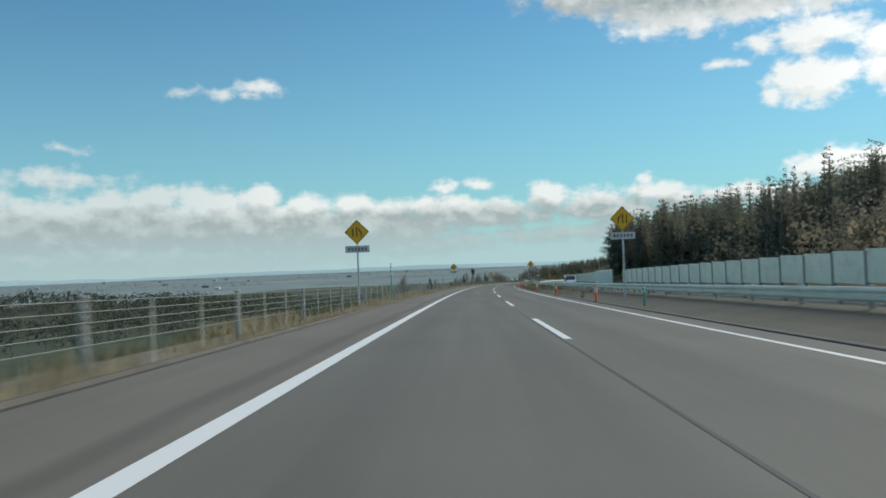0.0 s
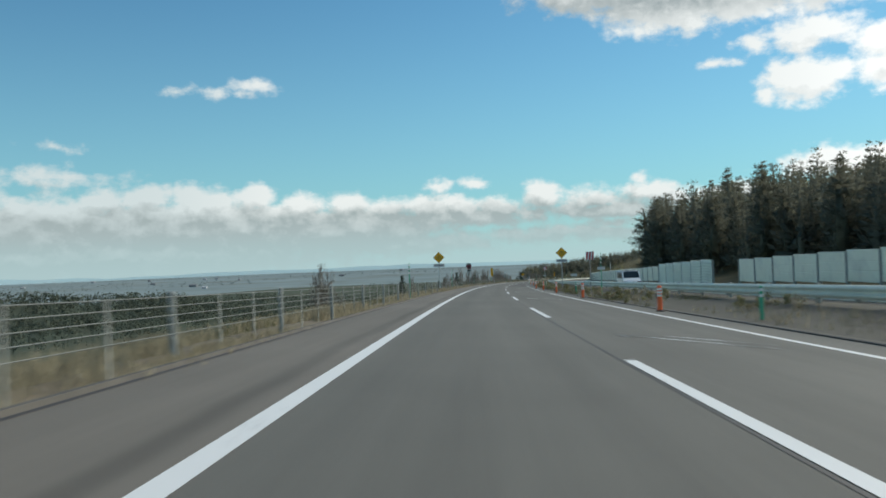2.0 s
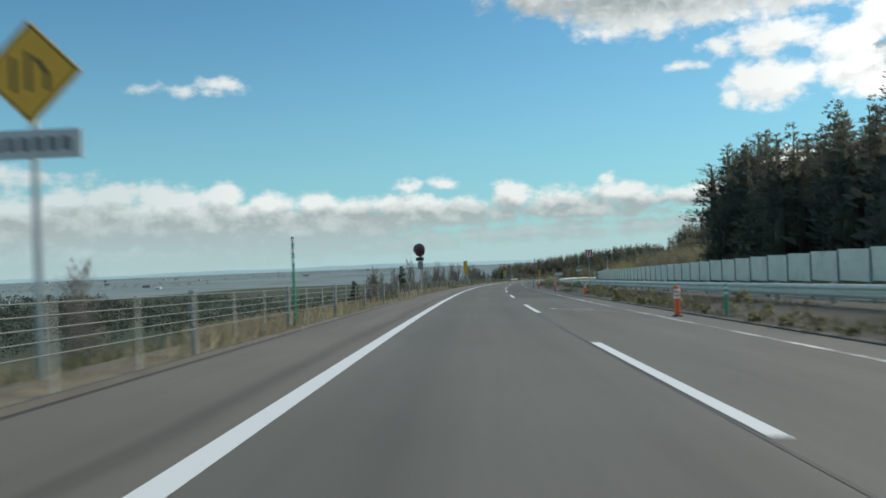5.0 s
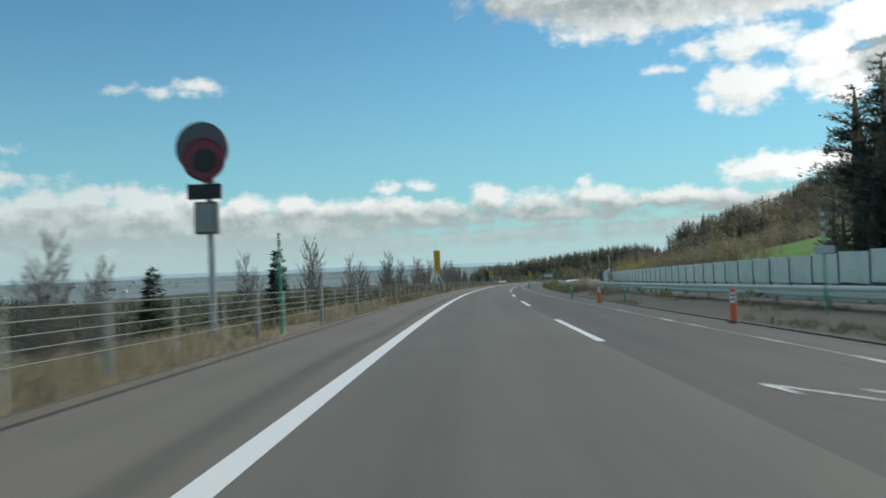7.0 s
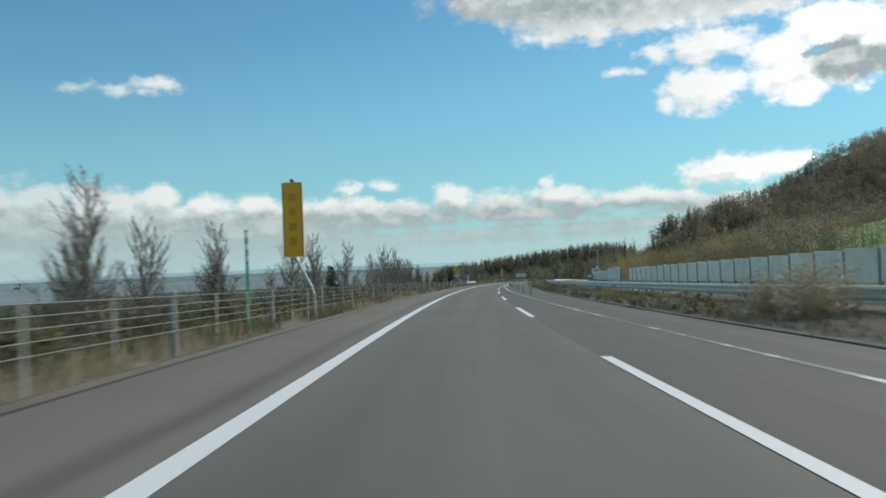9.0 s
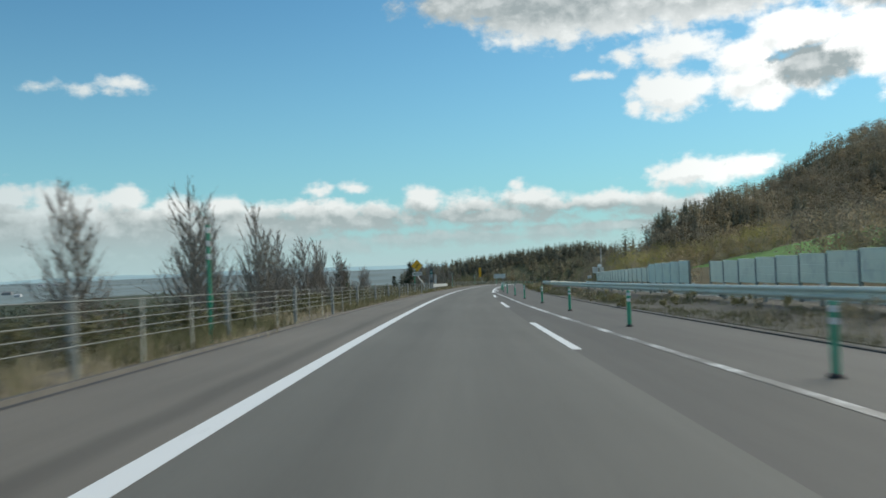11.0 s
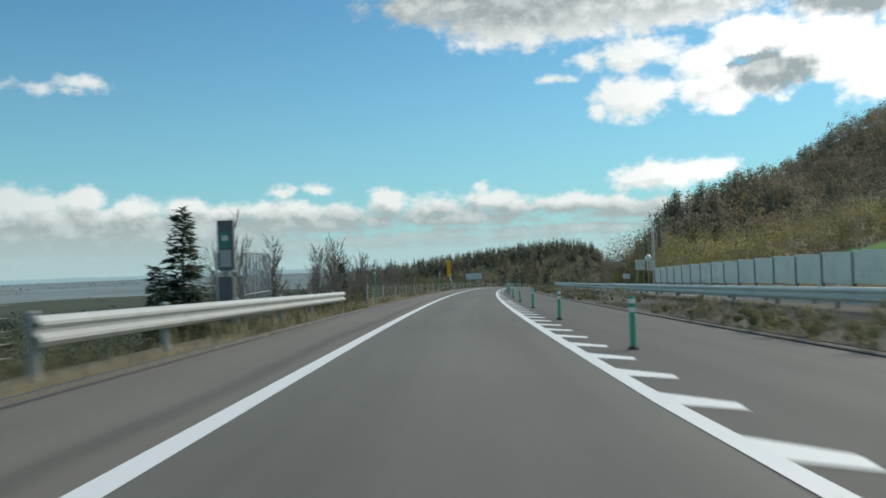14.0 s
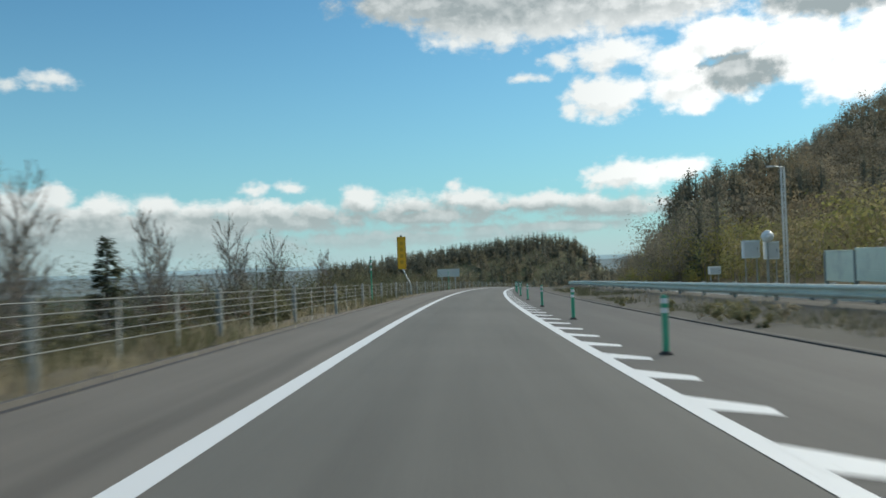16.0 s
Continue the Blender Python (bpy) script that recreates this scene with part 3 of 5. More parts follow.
for k in range(70):
    s = 375.0 + 2.12 * k
    a = float(np.interp(s, [379, 430, 515], [3.58, 3.53, 3.51]))
    v = [at(s - 0.42, a, 0.006), at(s - 0.72, a + 0.50, 0.006), at(s - 0.30, a + 0.56, 0.006), at(s + 0.38, a, 0.006)]
    poly("hatch_tick", v, [(0, 1, 2, 3)], M_LINE, road)
for s in (79.3, 110.4, 138.2, 170.0, 200.3):
    def stroke(pts):
        (a0, o0), (a1, o1) = pts
        dx, dy = a1 - a0, o1 - o0
        n = math.hypot(dx, dy)
        px, py = -dy / n * 0.05, dx / n * 0.05
        poly("arrow_stroke", [at(s + a0 + px, o0 + py, 0.006), at(s + a0 - px, o0 - py, 0.006), at(s + a1 - px, o1 - py, 0.006), at(s + a1 + px, o1 + py, 0.006)], [(0, 1, 2, 3)], M_WORN, road)
    stroke(((-1.6, 6.1), (1.6, 4.2)))
    stroke(((-0.9, 6.3), (1.2, 5.0)))
    stroke(((1.6, 4.2), (0.9, 4.3)))

KERB = [(0, -0.1), (0.0, 0.025), (0.03, 0.04), (0.15, 0.05), (0.2, -0.1)]
kv, kf = sweep(KERB, -100, 740, 0.0, 4.0)
kv = [at(-100 + 4.0 * (i // 5), kerb_off(-100 + 4.0 * (i // 5)) + KERB[i % 5][0], KERB[i % 5][1]) for i in range(len(kv))]
kerb = poly("kerb", kv, kf, M_KERB)
tagged(kerb, "low dark asphalt kerb along the median", "kerb", kind="structure")
kerb2 = poly("kerb", *sweep([(-0.16, -0.1), (-0.16, 0.03), (-0.02, 0.05), (0.0, 0.0), (0.0, -0.1)], -100, 740, -1.95, 4.0), M_KERB)
tagged(kerb2, "low dark asphalt lip at the edge of the shoulder", "kerb", kind="structure")
road2 = ribbon("opposite_road", [(-100, 12.6, 19.6), (740, 12.6, 19.6)], M_ROAD, None, 0.01, uv=True)
tagged(road2, "grey asphalt carriageway of the opposite direction", "road", kind="structure")
ribbon("edge_line", [(-60, 13.0, 13.2), (740, 13.0, 13.2)], M_LINE, road2, 0.016)
ribbon("edge_line", [(-60, 18.3, 18.5), (740, 18.3, 18.5)], M_LINE, road2, 0.016)

# ---- guard cable on the left ----
def cable_fence(s0, s1, label):
    top = root("cable_fence", s0, -2.5, 0.0, label, "fence")
    inv = top.matrix_basis.inverted()
    bm = tube([(0, 0, -0.25), (0, 0, 0.90), (0, 0, 0.925)], [0.047, 0.047, 0.025], 10)
    for h in (0.80, 0.68, 0.56, 0.44, 0.31):
        extra = box(-0.035, 0.035, -0.085, -0.055, h - 0.03, h + 0.03)
        me = bpy.data.meshes.new("clip")
        extra.to_mesh(me)
        extra.free()
        bm.from_mesh(me)
        bpy.data.meshes.remove(me)
    post = part("post", bm, M_POST, top)
    post.matrix_basis = inv @ stand(s0 + 0.2, -2.5)
    slim = part("spacer", box(-0.006, 0.006, -0.03, 0.03, -0.1, 0.86), M_POST, top)
    slim.matrix_basis = inv @ stand(s0 + 2.2, -2.5)
    n = int((s1 - s0) / 2.0)
    for i in range(2, n + 1):
        s = s0 + 0.2 + 2.0 * i
        src = post if i % 3 == 0 else slim
        share("post" if i % 3 == 0 else "spacer", src.data, top, inv @ stand(s, -2.5 + random.uniform(-0.015, 0.015), -0.05))
    for h in (0.80, 0.68, 0.56, 0.44, 0.31):
        prof = [(0.075 + 0.0065 * math.cos(a), h + 0.0065 * math.sin(a)) for a in (0, 1.571, 3.142, 4.712)]
        v, f = sweep(prof, s0, s1, -2.5, 3.0)
        ob = poly("cable", [inv @ p for p in v], f, M_CABLE, top)


cable_fence(-20.0, 379.5, "grey steel guard cable on round posts beside the shoulder")
cable_fence(406.8, 640.0, "grey steel guard cable on round posts above scrub")

# ---- steel guard rails ----
W_BEAM = [(0.0, -0.175), (-0.03, -0.165), (-0.08, -0.11), (-0.08, -0.07), (-0.01, -0.02), (-0.01, 0.02), (-0.08, 0.07), (-0.08, 0.11), (-0.03, 0.165), (0.0, 0.175), (0.006, 0.17), (-0.024, 0.16), (-0.072, 0.108), (-0.072, 0.072), (-0.002, 0.022), (-0.002, -0.022), (-0.072, -0.072), (-0.072, -0.108), (-0.024, -0.16), (0.006, -0.17)]


def guard_rail(s0, s1, off, height, side, mat, label, gap=4.0, length=20.0):
    """side -1: the beam faces the left carriageway."""
    top = root("guard_rail", s0, off, 0.0, label, "guard rail")
    inv = top.matrix_basis.inverted()
    prof = [(side * -1 * a, b) for a, b in W_BEAM]
    s = s0
    while s < s1 - 0.5:
        e = min(s1, s + length)
        v, f = sweep(prof, s, e, off, 2.0, up=height - 0.175)
        poly("beam", [inv @ p for p in v], f, mat, top)
        s = e
    post = part("post", tube([(0, 0, -0.4), (0, 0, height + 0.02), (0, 0, height + 0.045)], [0.07, 0.07, 0.04], 10), M_POST, top)
    block = part("bracket", box(-0.05, 0.05, -0.05, 0.05, height - 0.26, height - 0.09), M_DARKPOST, top)
    n = int((s1 - s0) / gap)
    post.matrix_basis = inv @ stand(s0 + 0.3, off - side * 0.17)
    block.matrix_basis = inv @ stand(s0 + 0.3, off - side * 0.06)
    for i in range(1, n + 1):
        share("post", post.data, top, inv @ stand(s0 + 0.3 + gap * i, off - side * 0.17))
        share("bracket", block.data, top, inv @ stand(s0 + 0.3 + gap * i, off - side * 0.06))
    return top


guard_rail(-60.0, 700.0, 10.8, 0.92, -1, M_RAIL, "long galvanised steel guard rail on the median")
guard_rail(-60.0, 700.0, 12.2, 0.80, 1, M_RAIL, "steel guard rail facing the opposite carriageway", 4.0, 40.0)
guard_rail(-60.0, 700.0, 20.3, 0.78, -1, M_RAIL, "steel guard rail below the snow fence", 4.0, 40.0)
guard_rail(380.6, 402.3, -2.75, 0.66, 1, M_OLDWHITE, "short white painted guard rail beside the shoulder", 4.0, 4.6)


# ---- snow fence beyond the opposite carriageway ----
def fence_panel_mesh(louvre):
    """One folded steel sheet: the profile is ribbed and rolled over at top and foot."""
    prof = [(0.05, 0.0), (-0.045, 0.0), (-0.06, 0.02), (-0.06, 0.06)]
    rows = 8 if louvre else 3
    half = 1.985 if louvre else 1.93
    for i in range(rows):
        z = 0.08 + 1.58 * i / rows
        h = 1.58 / rows
        if louvre:
            prof += [(-0.005, z), (-0.14, z + h * 0.10), (-0.145, z + h * 0.22), (-0.02, z + h * 0.93)]
        else:
            prof += [(-0.030, z), (-0.044, z + 0.03), (-0.044, z + h - 0.03), (-0.030, z + h - 0.005)]
    prof += [(-0.06, 1.68), (-0.065, 1.73), (-0.045, 1.75), (0.05, 1.75), (0.05, 1.70), (0.0, 1.69), (0.0, 0.05), (0.05, 0.04)]
    bm = bmesh.new()
    a = [bm.verts.new((-half, y, z)) for y, z in prof]
    b = [bm.verts.new((half, y, z)) for y, z in prof]
    n = len(prof)
    for i in range(n):
        bm.faces.new((a[i], a[(i + 1) % n], b[(i + 1) % n], b[i]))
    bm.faces.new(a[::-1])
    bm.faces.new(b)
    bmesh.ops.recalc_face_normals(bm, faces=bm.faces[:])
    me = bpy.data.meshes.new("panel")
    bm.to_mesh(me)
    bm.free()
    me.materials.append(M_PANEL)
    return me


PANELS = {False: fence_panel_mesh(False), True: fence_panel_mesh(True)}


def snow_fence(s0, s1, off, bottom, louvre, label):
    top = root("snow_fence", s0, off, 0.0, label, "fence", "snow fences")
    inv = top.matrix_basis.inverted()
    n = max(1, round((s1 - s0) / 4.0))
    post = part("post", box(-0.09, 0.09, -0.12, 0.10, -1.2, bottom + (2.05 if louvre else 1.68)), M_FENCEPOST, top)
    post.matrix_basis = inv @ stand(s0, off)
    foot = part("foot", box(-0.35, 0.35, -0.25, 0.9, -0.2, 0.25, 0.03), M_KERB, top)
    foot.matrix_basis = inv @ stand(s0, off)
    for i in range(n):
        m = inv @ stand(s0 + 2.0 + 4.0 * i, off, bottom + random.uniform(-0.015, 0.015), -90)
        share("panel", PANELS[louvre], top, m @ Matrix.Diagonal((1, 1, 1.22 if louvre else 1, 1)))
        share("post", post.data, top, inv @ stand(s0 + 4.0 * (i + 1), off))
        share("foot", foot.data, top, inv @ stand(s0 + 4.0 * (i + 1), off))


snow_fence(-20, 132, 22.0, 0.95, False, "grey steel snow fence of plain upright panels")
snow_fence(137, 161, 21.2, 0.74, True, "taller grey steel snow fence with louvred panels")
snow_fence(162, 366, 22.0, 0.95, False, "grey steel snow fence of plain upright panels")
snow_fence(371, 391, 21.4, 0.82, True, "taller grey steel snow fence with louvred panels")
snow_fence(392, 474, 22.0, 0.95, False, "grey steel snow fence of plain upright panels")


# ---- signs ----
def diamond(r):
    c = r * 0.07
    return [(-r, -c * 0), (-r + c, -c), (-c, -r + c), (0, -r), (c, -r + c), (r - c, -c), (r, 0), (r - c, c), (c, r - c), (0, r), (-c, r - c), (-r + c, c)]


def bars(x0, x1, z0, z1, y, parent, rows=1, mat=None):
    """Writing that cannot be read: plain bars."""
    n = 6
    for j in range(rows):
        for i in range(n):
            a = x0 + (x1 - x0) * (i + 0.2) / n
            b = x0 + (x1 - x0) * (i + 0.8) / n
            h0 = z0 + (z1 - z0) * (j + 0.1) / rows
            h1 = z0 + (z1 - z0) * (j + 0.9) / rows
            part("writing_bar", box(a, b, y - 0.004, y, h0, h1), mat or M_BAR, parent)


def merge_mark(r, mirror):
    """Three road lines, the outer one bent inwards."""
    k = -1 if mirror else 1
    out = []
    for x in (-0.32, -0.02):
        out.append([(k * (x - 0.04) * r, -0.36 * r), (k * (x + 0.04) * r, -0.36 * r), (k * (x + 0.04) * r, 0.40 * r - abs(x) * 0.3 * r), (k * (x - 0.04) * r, 0.40 * r - abs(x) * 0.3 * r)])
    out.append([(k * 0.30 * r, -0.36 * r), (k * 0.38 * r, -0.36 * r), (k * 0.38 * r, -0.02 * r), (k * 0.16 * r, 0.30 * r), (k * 0.10 * r, 0.24 * r), (k * 0.30 * r, -0.05 * r)])
    return [q if not mirror else q[::-1] for q in out]


def warning_sign(s, off, up, label, mark, mirror=False, diag=0.60, board=(1.16, 0.33), lean=None, plate_mat=None):
    top = root("warning_sign", s, off, 0.0, label, "sign", "yellow warning signs")
    zb = up - diag - 0.06
    if lean:
        part("post", tube([(lean, 0.05, -1.0), (lean, 0.05, 0.55), (lean * 0.9, 0.05, 0.70), (0.0, 0.05, zb - 0.30), (0, 0.05, up + diag * 0.6)], 0.045, 10), M_STEEL, top)
    else:
        part("post", tube([(0, 0.05, -1.2), (0, 0.05, up + diag * 0.6)], 0.045, 10), M_STEEL, top)
    face = part("face", plate([(x, up + z) for x, z in diamond(diag)], -0.012, 0.012), M_YELLOW, top)
    for k in range(4):
        a, b = [(-1, 0), (0, 1), (1, 0), (0, -1), (-1, 0)][k:k + 2]
        p0, p1 = (a[0] * diag * 0.94, up + a[1] * diag * 0.94), (b[0] * diag * 0.94, up + b[1] * diag * 0.94)
        q0, q1 = (a[0] * diag * 0.90, up + a[1] * diag * 0.90), (b[0] * diag * 0.90, up + b[1] * diag * 0.90)
        part("border", plate([p0, p1, q1, q0], -0.017, -0.0125), M_BLACK, face)
    for o in mark:
        part("symbol", plate([(x, up + z) for x, z in o], -0.018, -0.0125), M_BLACK, face)
    for z in (up + 0.25, up - 0.25):
        part("clamp", box(-0.08, 0.08, 0.013, 0.10, z - 0.02, z + 0.02), M_POST, top)
    if board:
        bw, bh = board
        pl = part("plate", plate([(-bw / 2, zb - bh), (bw / 2, zb - bh), (bw / 2, zb), (-bw / 2, zb)], -0.012, 0.012), plate_mat or M_PLATE, top, "grey white plate with unreadable writing")
        bars(-bw * 0.42, bw * 0.42, zb - bh * 0.80, zb - bh * 0.2, -0.0125, pl)
    return top


warning_sign(52.3, -3.62, 3.40, "yellow diamond sign with lanes merging above a grey plate", merge_mark(0.6, False))
warning_sign(53.0, 9.15, 4.08, "yellow diamond sign with lanes merging on the median", merge_mark(0.6, True))
warning_sign(151.6, -3.40, 3.39, "yellow diamond sign with lanes merging above a grey plate", merge_mark(0.6, False))
warning_sign(153.6, 9.60, 3.95, "yellow diamond sign with lanes merging on the median", merge_mark(0.6, True))
shape = [[(-0.20, -0.14), (-0.14, -0.20), (0.20, 0.12), (0.14, 0.18)], [(-0.05, -0.22), (0.02, -0.22), (0.02, -0.10), (-0.05, -0.16)]]
warning_sign(372.5, -3.56, 2.46, "yellow diamond sign on a bent steel post", shape, diag=0.57, board=(0.92, 0.30), lean=0.62)


def marker_board(s, label):
    top = root("marker_board", s, -3.0, 0.0, label, "sign", "yellow marker boards")
    part("post", tube([(0.55, 0.06, -0.8), (0.50, 0.06, 0.62), (0.44, 0.06, 0.80), (0.02, 0.06, 1.66), (0.0, 0.06, 3.6)], 0.045, 10), M_STEEL, top)
    face = part("board", plate([(-0.26, 1.67), (0.26, 1.67), (0.28, 1.69), (0.28, 3.70), (0.26, 3.72), (-0.26, 3.72), (-0.28, 3.70), (-0.28, 1.69)], -0.03, 0.03), M_YELLOW, top)
    for x in (-0.265, 0.245):
        part("edge", box(x, x + 0.02, -0.035, -0.031, 1.70, 3.69), M_BLACK, face)
    for z in (2.1, 2.5, 2.9, 3.3):
        part("writing_bar", box(-0.10, 0.10, -0.035, -0.031, z - 0.11, z + 0.11), M_FADED, face)
    part("lamp", tube([(0, 0, 3.72), (0, 0, 3.78), (0, 0, 3.82)], [0.05, 0.06, 0.03], 10), M_GREY, top)
    return top


marker_board(267.0, "tall narrow yellow marker board on a bent steel post")
marker_board(475.0, "tall narrow yellow marker board on a bent steel post")

# round warning lamp
lamp = root("warning_lamp", 208.2, -3.40, 0.0, "round dark warning lamp with red lens on a steel pole", "warning lamp")


def disc(r, y0, y1, x, z, n=40):
    return plate([(x + r * math.cos(2 * math.pi * i / n), z + r * math.sin(2 * math.pi * i / n)) for i in range(n)], y0, y1)


part("pole", tube([(0.06, 0.12, -1.2), (0.06, 0.12, 3.3)], 0.06, 12), M_STEEL, lamp)
hood = part("hood", disc(0.47, -0.02, 0.10, -0.02, 3.42), M_GREY, lamp, "dark grey round backing")
lens = part("lens", disc(0.37, -0.10, -0.021, 0.04, 3.20), M_RED, lamp, "dark red round lens")
part("rim", tube([(0.04 + 0.37 * math.cos(a * math.pi / 16), -0.10, 3.20 + 0.37 * math.sin(a * math.pi / 16)) for a in range(33)], 0.022, 6, cap=False), M_RED, lens)
part("lens_core", disc(0.22, -0.115, -0.101, 0.06, 3.17), M_BLACK, lens)
part("nameplate", box(-0.30, 0.32, -0.03, 0.02, 2.49, 2.77, 0.01), M_BLACK, lamp, "black plate")
cab = part("control_box", box(-0.15, 0.25, -0.14, 0.06, 1.86, 2.44, 0.015), M_GREY, lamp, "grey control box")
part("door", box(-0.12, 0.22, -0.15, -0.142, 1.90, 2.40), M_POST, cab)
part("bracket", box(-0.05, 0.17, 0.0, 0.14, 2.80, 2.86), M_POST, lamp)


# snow poles
def snow_pole(s, off, h, label, board=None):
    top = root("snow_pole", s, off, 0.0, label, "marker pole", "snow poles")
    part("pole", tube([(0, 0, -0.8), (0, 0, h)], 0.024 if board else 0.032, 8), M_GREENPOST, top)
    for z in (h - 0.10, h - 0.34, h - 0.58):
        part("band", tube([(0, 0, z - 0.05), (0, 0, z + 0.05)], 0.036, 8), M_REFLECT, top)
    part("collar", tube([(0, 0, 0.55), (0, 0, 0.80)], 0.042, 8), M_GREENPOST, top)
    if board:
        part("reflector", box(-0.24, 0.24, -0.045, -0.033, board - 0.09, board + 0.09, 0.01), M_PLATE, top)


for s in (9, 59, 115.2, 162, 211, 261.2, 310, 361, 411.8, 459.5, 510):
    snow_pole(s, -2.75, 2.05, "slim green snow pole with white bands beside the guard cable")
for s, o in ((117.7, 9.2), (213.7, 9.8)):
    snow_pole(s, o, 2.75, "slim green snow pole with a white plate on the median", 1.80)


# ---- flexible posts ----
def flex_post(s, off, colour, h, r, label, group):
    top = root("delineator_post", s, off, 0.0, label, "delineator", group)
    part("base", tube([(0, 0, -0.02), (0, 0, 0.02), (0, 0, 0.05)], [r * 2.0, r * 2.0, r * 1.2], 14), M_RUBBER, top)
    part("tube", tube([(0, 0, 0.05), (0, 0, h - 0.03), (0, 0, h)], [r, r, r * 0.7], 12), colour, top)
    for z in ((h * 0.62, h * 0.74, h * 0.86) if colour is M_ORANGE else (h * 0.74, h * 0.90)):
        part("band", tube([(0, 0, z - 0.035), (0, 0, z + 0.035)], r * 1.03, 12), M_REFLECT, top)
    return top


for s, o in ((54.8, 8.0), (74.0, 7.8), (92.8, 7.6), (112.9, 7.45), (132.8, 7.5), (151.3, 7.45), (165.5, 7.2), (195.5, 8.3), (214.2, 7.75), (233.4, 7.15)):
    flex_post(s, o, M_ORANGE, 0.86, 0.078, "orange plastic lane post with white bands", "orange lane posts")
for s, o in ((45.9, 8.6), (85.6, 8.5), (125.8, 8.4), (165.0, 8.4), (205.0, 8.4), (233.6, 8.4)):
    flex_post(s, o, M_GREENPOST, 0.9, 0.05, "green plastic delineator post at the median kerb", "green delineator posts")
for s, o in [(243.5, 6.85), (304, 5.75), (314, 5.6), (324, 5.5), (334, 5.4), (344, 5.15), (354, 5.0), (364, 4.7), (374, 4.5)] + [(384.5 + 10 * k, 4.4) for k in range(16)]:
    flex_post(s, o, M_GREENPOST, 0.82, 0.045, "green plastic delineator post with white bands on asphalt", "lane delineator posts")

# red and white boards on the median
for s, o, lift in ((120.4, 8.85, 0.0), (204.7, 9.7, 0.32)):
    top = root("median_sign", s, o, lift, "red and white striped board on a steel pole", "sign", "median boards")
    part("pole", tube([(0, 0.05, -0.9), (0, 0.05, 2.9)], 0.03, 10), M_OLDWHITE, top)
    face = part("board", plate([(-0.27, 2.40), (0.27, 2.40), (0.27, 2.95), (-0.27, 2.95)], -0.012, 0.012), M_WHITE, top)
    for i in range(3):
        x = -0.27 + 0.19 * i
        part("stripe", plate([(x, 2.405), (x + 0.10, 2.405), (x + 0.17, 2.945), (x + 0.07, 2.945)], -0.018, -0.0125), M_REDPAINT, face)

# emergency telephone behind the white rail
tel = root("emergency_telephone", 391.2, -3.75, -0.3, "grey cabinet under a teal panel behind the white guard rail", "telephone")
part("cabinet", box(-0.17, 0.17, -0.17, 0.17, -0.2, 1.45, 0.02), M_GREY, tel)
pan = part("panel", box(-0.19, 0.19, -0.09, 0.09, 1.60, 2.78, 0.02), M_GREY, tel, "dark grey panel with a teal centre")
part("face", box(-0.13, 0.13, -0.098, -0.091, 2.12, 2.52, 0.002), M_TEAL, pan, "teal face")
part("lower_face", box(-0.13, 0.13, -0.098, -0.091, 1.68, 2.08, 0.002), M_OLDWHITE, pan, "grey white lower face")
part("mark", box(-0.07, 0.07, -0.103, -0.0985, 2.30, 2.42), M_PLATE, pan)
part("stem", box(-0.06, 0.06, -0.06, 0.06, 1.44, 1.61), M_POST, tel)
for k in (-1, 1):
    n = 3 if k < 0 else 9
    for i in range(n):
        part("railing_bar", tube([(k * 0.32, 0.25 + 0.32 * i, -0.4), (k * 0.32, 0.25 + 0.32 * i, 2.02)], 0.028, 6), M_OLDWHITE, tel)
    for z in (1.0, 2.02):
        part("hand_rail", tube([(k * 0.32, 0.25, z), (k * 0.32, 0.25 + 0.32 * (n - 1), z)], 0.016, 6), M_POST, tel)

# camera mast beyond the fence
mast = root("camera_mast", 483.4, 23.6, 0.0, "tall pale steel lattice mast with white cabinets beside it", "mast")
for x, y in ((-0.11, -0.11), (0.11, -0.11), (0.11, 0.11), (-0.11, 0.11)):
    part("pole", tube([(x, y, -1.5), (x, y, 9.1)], 0.038, 8), M_PLATE, mast)
for i in range(24):
    z, k = 0.4 * i - 0.4, 1 if i % 2 else -1
    part("brace", tube([(-0.11 * k, -0.11, z), (0.11 * k, -0.11, z + 0.4)], 0.017, 5), M_PLATE, mast)
    part("brace", tube([(-0.11, 0.11 * k, z), (-0.11, -0.11 * k, z + 0.4)], 0.017, 5), M_PLATE, mast)
part("arm", tube([(0, 0, 9.1), (-0.8, 0, 9.2)], 0.04, 8), M_STEEL, mast)
part("lamp_head", box(-1.1, -0.7, -0.1, 0.1, 9.12, 9.24, 0.02), M_PLATE, mast)


def equipment_cabinet(s, off, w_, h_, up, label):
    top = root("equipment_cabinet", s, off, 0.0, label, "cabinet", "equipment cabinets")
    body = part("body", box(-w_ / 2, w_ / 2, -0.35, 0.35, up, up + h_, 0.03), M_WHITE, top)
    part("door", box(-w_ / 2 + 0.06, w_ / 2 - 0.06, -0.365, -0.351, up + 0.08, up + h_ - 0.08), M_PLATE, body)
    part("hood", box(-w_ / 2 - 0.05, w_ / 2 + 0.05, -0.42, 0.40, up + h_, up + h_ + 0.06, 0.02), M_WHITE, body)
    part("handle", box(w_ * 0.3, w_ * 0.3 + 0.04, -0.39, -0.366, up + h_ * 0.4, up + h_ * 0.6), M_GREY, body)
    for x in (-w_ * 0.35, w_ * 0.35):
        part("leg", tube([(x, 0, -1.2), (x, 0, up)], 0.05, 8), M_POST, top)


